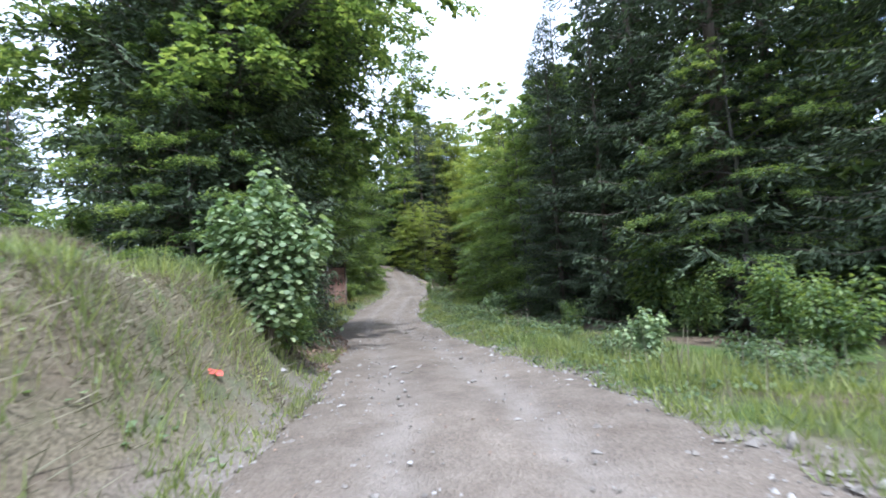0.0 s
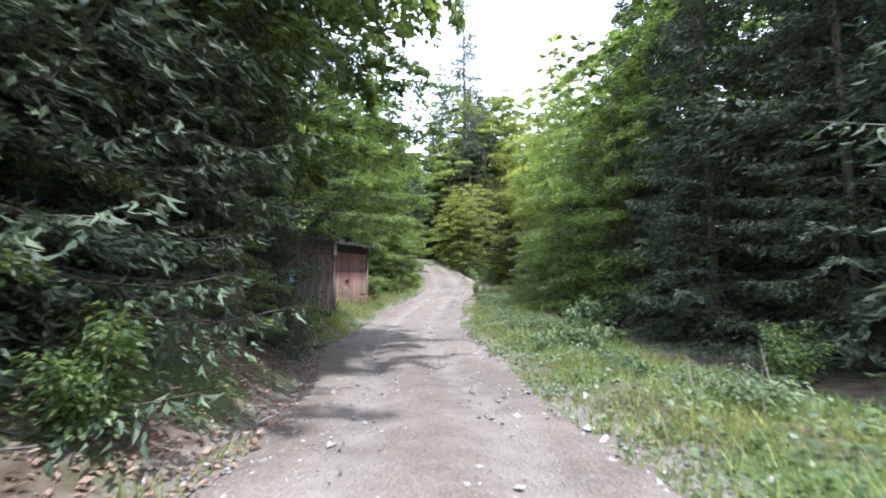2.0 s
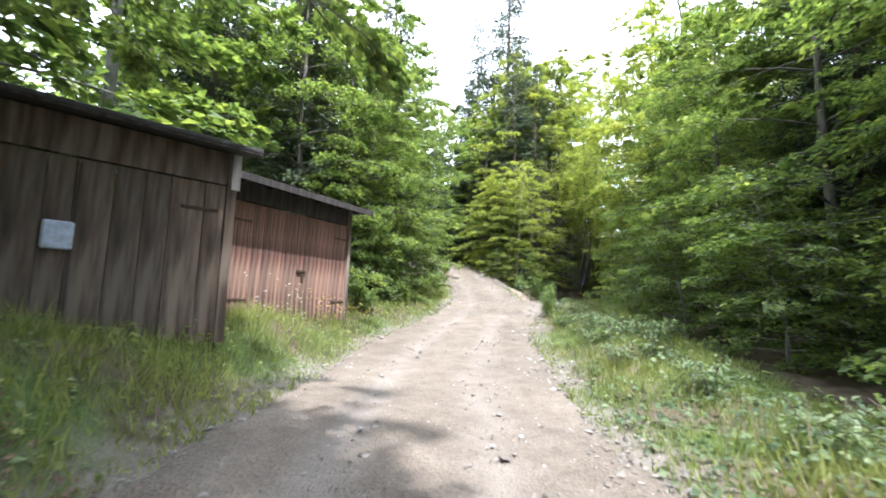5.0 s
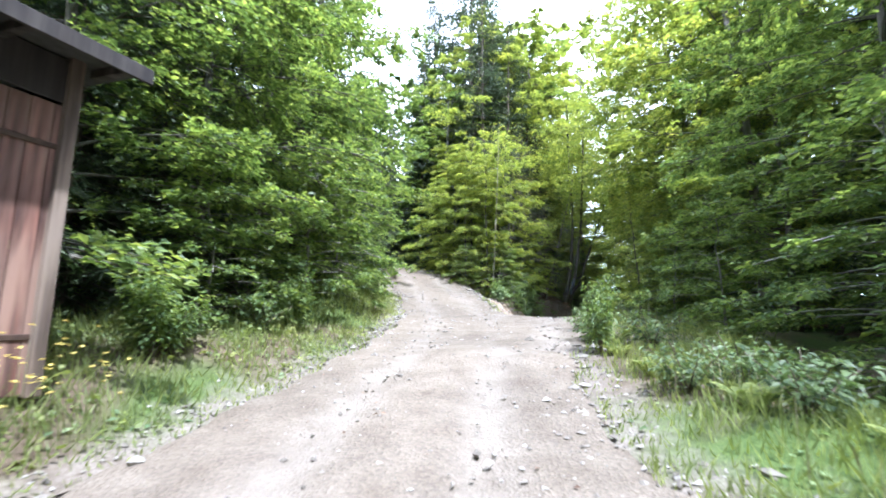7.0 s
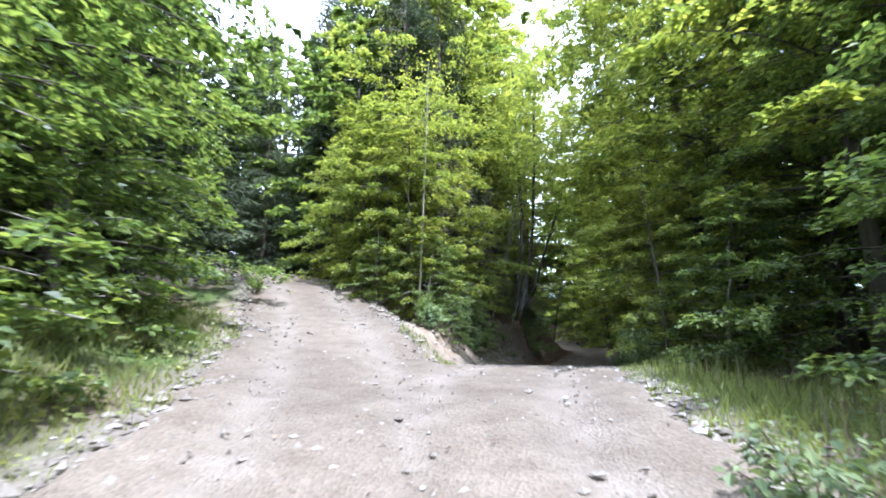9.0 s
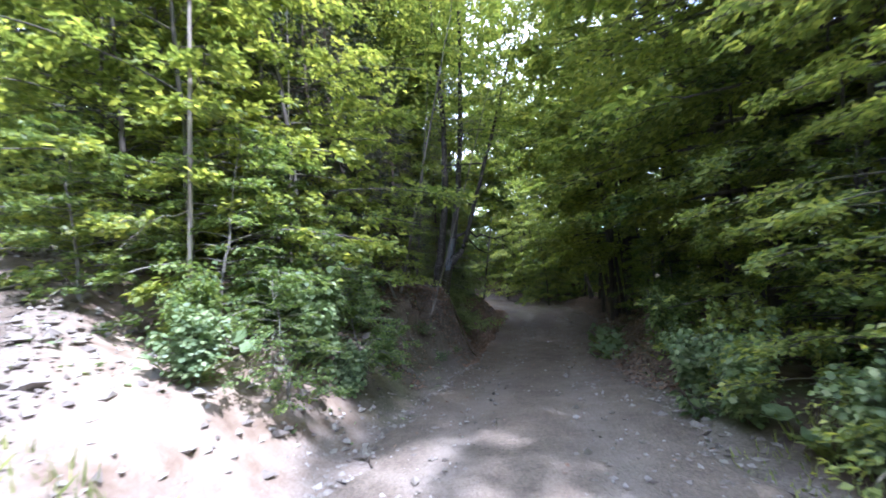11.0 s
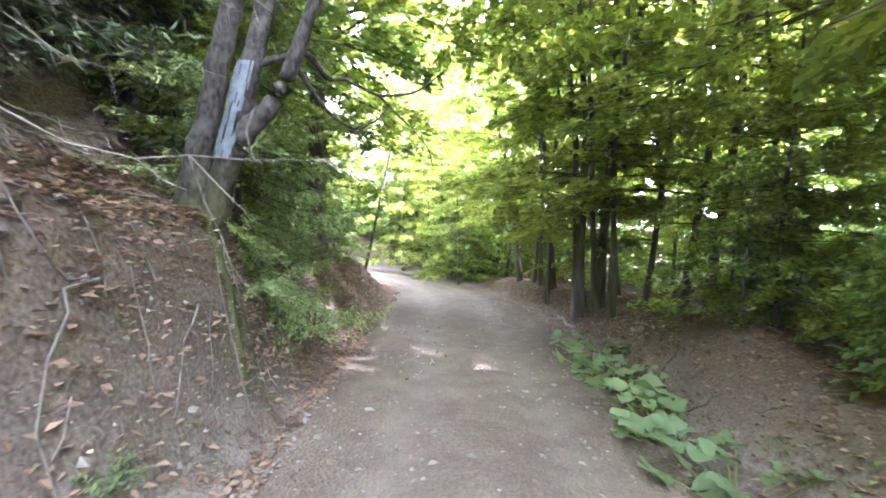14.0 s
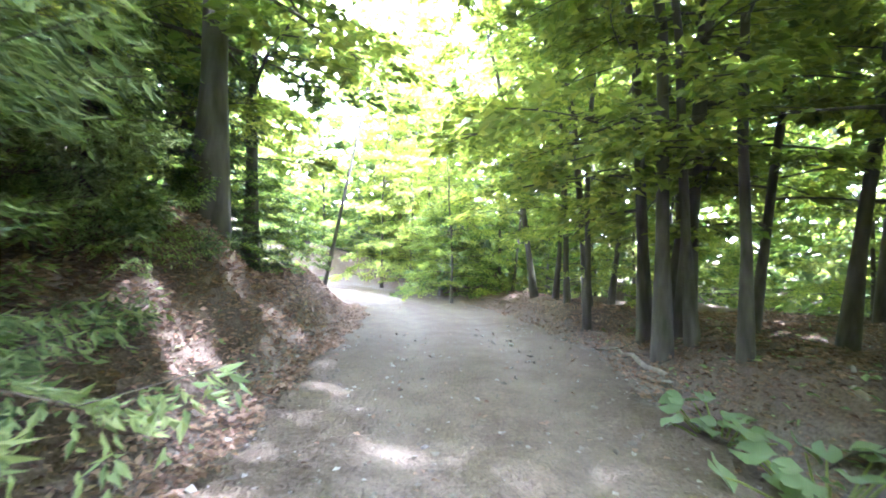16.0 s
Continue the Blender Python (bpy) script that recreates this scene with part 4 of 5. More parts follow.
# along the side road
# beech_e and the beech_c at x 7.8 and 12.6 are added for shade
for k, x, y, a, s in [("young_b", 9.4, 53.4, 130, 0.6), ("beech_e", 9.3, 51.4, 120, 1.0), ("young_b", 5.8, 46.6, 60, 0.65), ("young_b", 15.0, 72.4, 20, 1.2), ("young_b", 16.8, 76.0, 120, 1.3), ("young_a", 13.4, 70.2, 220, 0.8), ("pole_b", 11.9, 58.3, 20, 1.35), ("pole_b", 12.3, 58.8, 200, 1.3), ("pole_b", 13.4, 61.4, 120, 1.0), ("pole_a", 13.9, 62.9, 20, 1.0), ("pole_b", 14.2, 59.6, 60, 1.0), ("pole_b", 6.7, 64.4, 150, 1.5), ("pole_b", 5.9, 64.6, 10, 1.2), ("pole_b", 2.9, 60.6, 250, 1.2),
                      ("beech_b", 9.4, 46.0, 20, 1.1), ("beech_c", 7.8, 49.2, 120, 1.2), ("beech_c", 12.6, 51.4, 200, 1.0), ("beech_far", 10.8, 47.5, 130, 0.9), ("thicket_near", 5.4, 46.0, 0, 0.8), ("young_b", 7.4, 49.2, 0, 0.8), ("young_a", 10.4, 52.6, 60, 0.9), ("young_b", 13.2, 53.2, 160, 0.9), ("young_b", 15, 53.0, 100, 0.9), ("young_a", 19.0, 57.0, 30, 1.0), ("young_a", 14.6, 60.2, 160, 0.8), ("young_b", 13.0, 66.5, 20, 0.7), ("thicket", 13.8, 68.6, 0, 1.0), ("thicket", 15.4, 69.6, 0, 1.2), ("thicket", 17.4, 66.8, 40, 1.2), ("thicket", 13.0, 75.0, 0, 1.3), ("young_a", 9.5, 77.5, 0, 1.0), ("thicket", 7.4, 68.4, 0, 1.0), ("thicket", 6.0, 64.6, 30, 0.8), ("thicket_near", 9.0, 53.6, 90, 0.6),
                      ("pole_b", 11.0, 55.2, 0, 1.0), ("pole_b", 10.9, 58.0, 70, 1.15), ("pole_a", 11.25, 57.8, 160, 1.1), ("pole_b", 12.6, 56.6, 300, 1.0), ("pole_a", 14.4, 55.4, 40, 1.0), ("pole_a", 13.6, 62.2, 200, 1.0), ("pole_a", 10.7, 56.9, 50, 1.0), ("pole_b", 11.7, 58.8, 100, 1.1), ("pole_a", 12.2, 60.4, 20, 1.0), ("pole_b", 13.3, 58.0, 200, 0.9), ("pole_a", 15.2, 62.2, 130, 1.1), ("pole_a", 15.4, 66.4, 10, 0.8),
                      ("pole_b", 14.2, 64.0, 80, 1.0), ("pole_a", 13.0, 55.0, 250, 1.0), ("pole_b", 15.5, 57.0, 10, 1.1), ("pole_a", 17.5, 60, 60, 1.0), ("young_b", 14.5, 70.5, 0, 1.0), ("young_a", 13.0, 72.0, 60, 1.1), ("young_b", 16.5, 68.5, 100, 1.1),
                      ("beech_c", 5.2, 71.0, 0, 0.9), ("beech_c", 15.0, 74.5, 80, 1.0), ("beech_c", 5.6, 66.5, 120, 0.9), ("spruce_y", 3.65, 57.3, 0, 1.0), ("spruce_y", 4.5, 60.0, 90, 0.6), ("beech_c", 19, 66, 10, 1.0), ("young_b", 18, 63.5, 10, 1.0),
                      ("young_a", 17, 57.5, 10, 0.9), ("young_b", 12, 50.5, 30, 0.9), ("young_a", 19.5, 60.5, 0, 1.1), ("young_b", 16.8, 65.2, 0, 0.9), ("beech_far", 20, 72, 10, 1.0), ("beech_far", 7, 83, 10, 1.0), ("beech_c", 10.4, 78.0, 0, 0.62), ("beech_c", 12.6, 79.2, 120, 0.55),
                      ("beech_far", 20, 52, 10, 0.9), ("beech_far", 16, 48, 80, 0.9), ("beech_far", 23, 60, 80, 1.0), ("beech_far", 24, 67, 0, 1.0), ("beech_far", 17, 80, 0, 1.1)]:
    put(k, x, y, a, s, lean=(5 * math.sin(7 * x), 5 * math.cos(5 * y)) if k.startswith("pole") else (0, 0))
# young trees arching over the side road
for k, x, y, a, s, lean in [("young_b", 6.4, 47.4, 80, 0.9, -12)]:
    put(k, x, y, a, s, lean=(0, lean))
put("hazel", -1.1, 35.2, 0, 0.42, stretch=1.5)
# shrubs and weeds
for k, x, y, a, s in [("maple_tall", -3.15, 8.1, 0, 1.0), ("hazel", -3.2, 9.4, 0, 0.7), ("hazel", -4.1, 10.4, 60, 0.9), ("hazel", -3.6, 11.6, 20, 0.6), ("hazel", 8.3, 16.2, 0, 2.4), ("hazel", 6.9, 14.6, 90, 1.7), ("maple", 3.4, 46.4, 40, 0.36), ("maple", 2.9, 45.0, 140, 0.28), ("maple", 4.0, 47.6, 200, 0.34),
                      ("maple", -0.6, 48.5, 100, 0.42), ("maple", 3.6, 8.3, 0, 0.36), ("weed", 3.2, 9.2, 30, 1.2), ("weed", 0.2, 31.0, 0, 1.4), ("weed", -0.3, 32.2, 40, 1.3), ("weed", -0.8, 33.2, 80, 1.2), ("weed", 0.4, 34.2, 10, 1.6), ("weed", -0.9, 36.4, 60, 1.2), ("weed", 0.0, 36.0, 90, 1.5), ("weed", -0.6, 37.6, 120, 1.2), ("weed", 2.2, 13.3, 60, 1.2), ("weed", 0.9, 20.5, 100, 1.3), ("weed", 1.6, 22.0, 10, 1.5), ("maple", 2.5, 22.5, 10, 0.4),
                      ("hazel", -9.0, 11.0, 0, 0.8), ("hazel", -10.4, 9.6, 60, 0.9), ("weed", -5.6, 6.4, 0, 1.0), ("weed", -7.2, 4.6, 50, 1.2), ("weed", -4.4, 7.4, 80, 0.9), ("weed", -6.4, 8.0, 120, 1.3), ("weed", -3.4, 6.6, 10, 0.7), ("burdock", 2.2, 18.2, 0, 1.0), ("burdock", 1.5, 19.6, 50, 1.1), ("burdock", 2.6, 20.4, 100, 1.2), ("burdock", 1.2, 21.4, 150, 0.9), ("burdock", 2.0, 16.6, 200, 1.0), ("burdock", 0.6, 23.4, 20, 0.9), ("burdock", 3.2, 14.4, 70, 1.0), ("burdock", 4.3, 9.4, 0, 0.9), ("burdock", 0.3, 32.6, 0, 0.9), ("burdock", -0.2, 30.2, 60, 0.9), ("burdock", 0.1, 28.4, 60, 1.0), ("burdock", 3.4, 47.0, 60, 0.8), ("weed", 3.9, 10.5, 0, 1.2), ("weed", 3.0, 11.6, 40, 1.0), ("weed", 2.7, 15.6, 80, 1.3), ("weed", 1.9, 17.2, 120, 1.2), ("weed", 0.8, 18.6, 0, 1.0), ("weed", 1.9, 19.4, 40, 1.5), ("weed", 0.4, 22.6, 90, 1.2), ("weed", 0.3, 24.4, 20, 1.3), ("weed", 1.3, 24.6, 60, 1.5), ("weed", 0.2, 26.6, 10, 1.3), ("weed", -0.5, 28.4, 10, 1.0), ("weed", 0.4, 29.6, 80, 1.4), ("weed", -0.6, 30.6, 0, 1.0), ("weed", -7.0, 34.0, 0, 1.2), ("weed", -6.6, 35.6, 50, 1.4), ("weed", 4.6, 6.0, 0, 1.4), ("weed", 5.2, 7.8, 50, 1.5), ("hazel", 6.0, 7.0, 10, 0.8), ("hazel", 7.0, 9.5, 100, 1.0), ("hazel", 6.6, 11.8, 200, 0.9), ("hazel", 4.6, 16.6, 50, 0.6), ("spruce_n", 5.4, 20.6, 150, 0.85), ("spruce_n", 6.4, 17.4, 30, 0.8), ("hazel", -7.0, 33.6, 150, 0.6), ("hazel", -6.3, 36.4, 20, 0.6),
                      ("hazel", 5.4, 49.4, 0, 0.7), ("hazel", 7.6, 51.8, 90, 0.7), ("hazel", 10.2, 54.2, 20, 0.5), ("maple", 9.8, 53.6, 80, 0.5), ("maple", 0.2, 51.0, 0, 0.42)]:
    put(k, x, y, a, s)


def far_woods(name, label, seed, mat, pointed, stands, leaf=1.0, tall=(13, 22), wide=4.2, k=330):
    """The woods that close the distance, made of big leafy clumps: stands of n trees in x0, x1, y0, y1."""
    r = np.random.RandomState(seed)
    pos, dirs, nrm, size = [], [], [], []
    for n, x0, x1, y0, y1 in stands:
        for _ in range(n):
            x, y = r.uniform(x0, x1), r.uniform(y0, y1)
            h = r.uniform(*tall)
            u = r.uniform(0.02, 1, k)
            rad = (2.9 * (1 - u) + 0.2) if pointed else wide * np.sqrt(np.clip(np.sin(np.pi * (0.16 + 0.8 * u)), 0.02, 1))
            th = r.uniform(0, 6.28, k)
            out = np.column_stack([np.cos(th), np.sin(th), np.zeros(k)])
            p = out * (rad * r.uniform(0.55, 1.1, k))[:, None]
            p[:, 2] = u * h
            pos.append(p + [x, y, ground_at(x, y) - 0.3])
            dd = out.copy()
            dd[:, 2] = r.normal(-0.3, 0.3, k)
            dirs.append(dd)
            nn = out * 0.5 + r.normal(0, 0.4, (k, 3))
            nn[:, 2] += 1
            nrm.append(nn)
            size.append(r.uniform(0.7, 1.4, k) * leaf)
    v, f = blades(*(np.concatenate(q) for q in (pos, dirs, nrm, size)), np.concatenate(size) * 0.55)
    ob = new(name, mesh_from(name, v, f, mat))
    return tagged(ob, label, "woods", kind="stuff")


far_woods("beech_woods", "leafy green woods closing the distance", 91, BEECH_LEAF, False, [(26, 19, 45, 10, 48), (22, 22, 50, 48, 76), (20, -70, -44, 10, 60), (10, -30, -21, 44, 56), (20, -40, -14, 58, 90), (22, -14, 6, 86, 110), (10, -30, 4, 110, 140), (16, -30, 30, -60, -28)])
far_woods("light_woods", "bright green woods beyond the bend of the road", 93, YOUNG_LEAF, False, [(34, 20, 44, 76, 98), (8, 22, 32, 66, 76), (9, 17, 23, 76, 86)], 0.6)
far_woods("spruce_woods", "dark spruce woods in the distance", 92, NEEDLES, True, [(24, 18, 50, -10, 40), (26, -80, -48, 15, 60), (8, -30, -20, 46, 60), (20, -34, -12, 66, 95), (12, -24, 2, 95, 130)])

far_woods("undergrowth", "low green undergrowth between the far trunks", 94, BEECH_LEAF, False, [(34, 19, 27, 42, 80), (22, 15, 24, 68, 82), (16, -20, -14, 18, 50), (16, 14, 20, 2, 44), (10, -10, 4, 62, 70), (30, 2, 24, 80, 92), (14, 15, 24, 74, 82)], 0.42, (2.2, 4.5), 2.6, 300)

far_woods("thin_woods", "thin light woods beyond the last bend of the track", 96, YOUNG_LEAF, False, [(16, 8, 20, 84, 96)], 0.5, (7, 10), 2.6, 420)


def old_beech():
    """The old many-stemmed beech on the cut bank, its roots running down to the road. Frame: x to the road, y into the bank."""
    r = np.random.RandomState(61)
    tree = new("old_beech")
    tagged(tree, "old grey double-stemmed beech with bare roots on the bank", "tree")
    tree.matrix_basis = pose(3.05, 55.65, 1.86, 0, 0, -30)
    wood = []

    def limb(pts, r0, r1, sides=10, knob=0.05, flare=0.0):
        p = np.array(pts, float)
        t = np.linspace(0, 1, len(p))
        u = np.linspace(0, 1, len(p) * 6)
        q = np.column_stack([np.interp(u, t, p[:, k]) for k in range(3)])
        for _ in range(3):
            q[1:-1] = (q[:-2] + 2 * q[1:-1] + q[2:]) / 4
        q[1:-1] += r.normal(0, r0 * 0.05, (len(q) - 2, 3))
        v, f = tube(q, (r0 + (r1 - r0) * u ** 0.8) * (1 + flare * np.exp(-u * 14)), sides)
        c = np.repeat(q, sides, 0)
        a = np.tile(np.linspace(0, 6.28, sides, endpoint=False), len(q))
        swell = 1 + knob * (np.sin(3 * a + 4 * c[:, 2]) + np.sin(5 * a - 7 * c[:, 2] + 1) * 0.6) + r.normal(0, knob * 0.4, len(v))
        wood.append((c + (v - c) * swell[:, None], f))

    limb([(0, 0, -0.35), (0.0, 0, 0.1), (0.06, 0, 0.5), (0.22, 0, 1.33), (0.4, 0.1, 2.6), (0.5, 0.3, 5), (0.3, 0.6, 9), (0.2, 0.8, 13)], 0.165, 0.05, 20, 0.035, 0.2)
    limb([(0.10, 0.16, -0.5), (0.20, 0.06, -0.05), (0.37, -0.03, 0.55), (0.54, -0.03, 1.33), (0.75, 0.0, 2.4), (1.0, 0.2, 4.5), (1.2, 0.4, 8), (1.3, 0.6, 12)], 0.15, 0.05, 20, 0.045, 0.3)
    limb([(0.44, -0.04, 0.7), (0.58, -0.06, 0.9), (0.78, -0.08, 1.08), (0.95, -0.1, 1.36), (1.2, -0.1, 2.2), (1.9, 0.3, 4.4), (2.6, 0.9, 7)], 0.12, 0.035, 14, 0.06)
    limb([(0.6, -0.04, 1.5), (1.05, 0.1, 1.72), (1.22, 0.3, 1.5), (1.35, 0.42, 1.58), (1.7, 0.5, 1.42), (2.1, 0.6, 1.5), (2.4, 0.6, 1.75)], 0.042, 0.010, 7)
    limb([(1.0, -0.1, 1.5), (1.25, 0.2, 1.15), (1.5, 0.3, 1.0), (1.72, 0.35, 1.12), (1.85, 0.4, 1.3)], 0.025, 0.006, 6)
    limb([(1.72, 0.5, 1.42), (2.0, 0.7, 1.2), (2.25, 0.7, 0.95), (2.32, 0.75, 0.7)], 0.014, 0.004, 5)
    for x, y, g in [(0.62, -0.34, 0.075), (0.85, -0.10, 0.055), (-0.35, -0.42, 0.06), (0.16, -0.55, 0.05)]:
        line = [(0.08, -0.02, 0.12)]
        for k, u in enumerate((0.35, 0.6, 0.8, 1.0, 1.15)):
            lx, ly = u * x + 0.04 + r.uniform(-0.08, 0.08), u * y
            wx, wy = 3.05 + lx * 0.866 + ly * 0.5, 55.65 - lx * 0.5 + ly * 0.866
            line.append((lx, ly, ground_at(wx, wy) - 1.86 + (0.25 if k < 4 else -1.2) * g))
        limb(line, g, g * 0.4, 8, 0.1)
    wv, wf = join(wood)
    part("trunk", mesh_from("trunk", wv, wf, OLD_BARK, True), tree)
    n = 16000
    c = np.array([(0.5, 0.3, 8), (1.4, 0.3, 7.5), (2.6, 0.9, 7), (0.2, 0.8, 12), (1.3, 0.6, 11), (-1.5, 0.5, 8.5), (2.6, 1.6, 9.5), (0, -1.8, 8), (2.2, 0.6, 4.6), (2.9, 0.3, 5.6)])[r.randint(0, 10, n)]
    P = c + r.normal(0, 1, (n, 3)) * [1.3, 1.4, 0.8]
    D = r.normal(0, 1, (n, 3)) * [1, 1, 0.3]
    N = np.column_stack([r.normal(0, 0.4, n), r.normal(0, 0.4, n), np.ones(n)])
    s = 0.12 * r.uniform(0.7, 1.3, n)
    v, f = blades(P, D, N, s, s * 0.62)
    part("crown", mesh_from("crown", v, f, YOUNG_LEAF), tree)
    # waymark paint: a thin skin on the bark of the second stem, ragged at its rim
    mv, mf = [], []
    for i, z in enumerate(np.linspace(0.6, 1.5, 28)):
        cx = float(np.interp(z, (0.55, 1.33, 2.4), (0.37, 0.54, 0.75)))
        for a in np.linspace(-2.35, -0.9, 20):
            mv.append((cx + 0.148 * math.cos(a), -0.03 + 0.148 * math.sin(a), z))
    for i in range(27):
        for j in range(19):
            rim = min(j, 18 - j) / 5 + 0.25
            if noise.noise(Vector((j * 0.45, i * 0.12, 3.1))) + min(rim, 1.0) * 0.7 > 0.45:
                k = i * 20 + j
                mf.append((k, k + 1, k + 21, k + 20))
    part("trail_mark", mesh_from("trail_mark", mv, mf, TRAIL_WHITE, True), tree, "faded pale blue-white paint on the bark")
    return tree


old_beech()


def sapling(x, y, height, lean, girth, seed, label, leaves=500, dead=9, bark=None, toward=None):
    """A thin sapling with bare side twigs that arch out and hang; toward is the azimuth they favour."""
    r = np.random.RandomState(seed)
    tree = new("bare_sapling")
    tagged(tree, label, "tree")
    tree.matrix_basis = pose(x, y, ground_at(x, y) - 0.08)
    line = trunk_line(r, height, lean, 0.02)
    wood = [tube(line, girth * (1 - 0.75 * line[:, 2] / height), 8)]
    pos = []
    for i in range(dead):
        h = height * r.uniform(0.06, 0.85)
        s = along(line, [h])[0]
        a = r.uniform(0, 6.28) if toward is None else toward + r.normal(0, 0.55)
        o = np.array([np.cos(a), np.sin(a), 0])
        k = r.uniform(0.5, 1.35)
        u = np.linspace(0, 1, 9)
        pts = s + np.outer(u * 1.05 * k, o)
        pts[:, 2] += k * (-0.75 * u + 0.55 * u * u) + r.normal(0, 0.012, 9)
        pts[1:] += r.normal(0, 0.015, (8, 3))
        wood.append(tube(pts, np.maximum(0.0012, 0.0055 * (1 - u)), 4))
        for _ in range(5):
            b = pts[r.randint(3, 9)]
            e = b + o * r.uniform(0.05, 0.3) + r.normal(0, 0.10, 3) + [0, 0, -0.10]
            wood.append(tube([b, (b + e) / 2 + r.normal(0, 0.015, 3), e], [0.003, 0.002, 0.001], 3))
            pos.append(e)
    wv, wf = join(wood)
    part("trunk", mesh_from("trunk", wv, wf, bark or BARK_PALE, True), tree)
    n = leaves
    P = along(line, r.uniform(0.66, 1, n) * height) + r.normal(0, 0.5, (n, 3)) * [1, 1, 0.4]
    s = 0.085 * r.uniform(0.7, 1.3, n)
    v, f = blades(P, r.normal(0, 1, (n, 3)) * [1, 1, 0.3] - [0, 0, 0.3], np.column_stack([r.normal(0, 0.4, n), r.normal(0, 0.4, n), np.ones(n)]), s, s * 0.6)
    part("crown", mesh_from("crown", v, f, YOUNG_LEAF), tree)
    return tree


sapling(1.30, 52.65, 6.5, (0.23, -0.13), 0.036, 1, "thin sapling leaning from the bank with bare hanging twigs", 300, 16, BARK_TWIG, -0.5)
sapling(1.98, 52.75, 5.5, (0.316, -0.18), 0.019, 2, "thin greenish sapling leaning over the bank", 300, 9, BARK_TWIG, -0.4)
sapling(1.15, 52.25, 5.0, (-0.30, 0.17), 0.03, 6, "crooked dark sapling leaning back into the bank", 200, 8, BARK_TWIG, -0.5)
sapling(2.0, 54.0, 5.5, (0.12, -0.05), 0.022, 7, "thin bare sapling on the bank", 200, 14, BARK_TWIG, -0.5)
sapling(-1.85, 48.2, 8.0, (0.05, -0.02), 0.03, 3, "thin pale-barked sapling among the leaves", 900, 8)
sapling(-0.9, 51.2, 6.0, (0.05, -0.05), 0.022, 4, "thin pale-barked sapling with dry twigs", 500, 8)
sapling(8.9, 66.6, 9.0, (0.18, 0.0), 0.06, 5, "thin leaning forest sapling", 900, 6, BARK_DARK)


def butterbur(x, y, seed, leaves, size):
    """Butterbur: big round leaves, each on its own stalk."""
    r = np.random.RandomState(seed)
    herb = new("butterbur")
    tagged(herb, "butterbur clump with large round pale green leaves", "plant", "butterbur along the road edge")
    herb.matrix_basis = pose(x, y, ground_at(x, y))
    for i in range(leaves):
        a, d = r.uniform(0, 6.28), 0.55 * math.sqrt(r.rand())
        cx, cy, h, s = d * math.cos(a), d * math.sin(a), r.uniform(0.06, 0.30), size * r.uniform(0.6, 1.2)
        k = 14
        th = np.linspace(0.25, 2 * np.pi - 0.25, k) + a
        rim = np.column_stack([np.cos(th), np.sin(th), np.zeros(k)]) * s * r.uniform(0.88, 1.08, (k, 1))
        rim[:, 2] = 0.16 * s * np.sin(th * 3 + i) + 0.05 * s
        mid = rim * 0.55
        mid[:, 2] = -0.02 * s
        tilt = np.array(Euler((r.normal(0, 0.3), r.normal(0, 0.3), 0)).to_matrix())
        v = np.concatenate([[[0, 0, -0.07 * s]], mid, rim]) @ tilt.T + [cx, cy, h]
        tri = np.array([(0, 1 + j, 2 + j) for j in range(k - 1)] + [(1 + j, 1 + k + j, 2 + k + j) for j in range(k - 1)] + [(1 + j, 2 + k + j, 2 + j) for j in range(k - 1)])
        leaf = part("leaf", mesh_from("leaf", v, tri, BUTTERBUR, True), herb)
        sv, sf = tube([(cx * 0.3, cy * 0.3, -0.04), (cx * 0.8, cy * 0.8, h * 0.6), (cx, cy, h - 0.03)], [0.009, 0.008, 0.006], 5)
        part("stalk", mesh_from("stalk", sv, sf, GRASS_GREEN, True), leaf)
    return herb


for i, (x, y, n, s) in enumerate([(7.0, 53.2, 24, 0.12), (7.55, 53.9, 26, 0.14), (8.1, 54.7, 26, 0.135), (8.6, 55.5, 22, 0.125), (9.2, 56.4, 16, 0.11), (6.4, 52.3, 18, 0.12), (-1.7, 47.3, 6, 0.11), (-0.9, 48.1, 6, 0.10), (3.2, 45.8, 6, 0.14)]):
    butterbur(x, y, 100 + i, n, s)


def fern():
    r = np.random.RandomState(66)
    herb = new("fern")
    tagged(herb, "bright green fern on the road edge", "fern", "ferns on the verge")
    for i in range(9):
        a = i * 0.7 + r.uniform(-0.2, 0.2)
        o = np.array([math.cos(a), math.sin(a), 0])
        u = np.linspace(0.12, 1, 22)
        ln = r.uniform(0.55, 0.85)
        axis = np.outer(u * ln * 0.75, o)
        axis[:, 2] = ln * (1.05 * u - 0.6 * u * u)
        s = np.cross(o, [0, 0, 1])
        w = 0.17 * np.sin(np.pi * (0.12 + 0.86 * u))
        P = np.concatenate([axis, axis])
        D = np.concatenate([np.tile(s, (22, 1)), np.tile(-s, (22, 1))]) + o * 0.35 - np.array([0, 0, 0.2])
        v, f = blades(P, D, np.tile([0, 0, 1.0], (44, 1)) + o * -0.4, np.concatenate([w, w]), np.full(44, 0.045), 0.05)
        part("frond", mesh_from("frond", v, f, GRASS_GREEN), herb)
    return herb


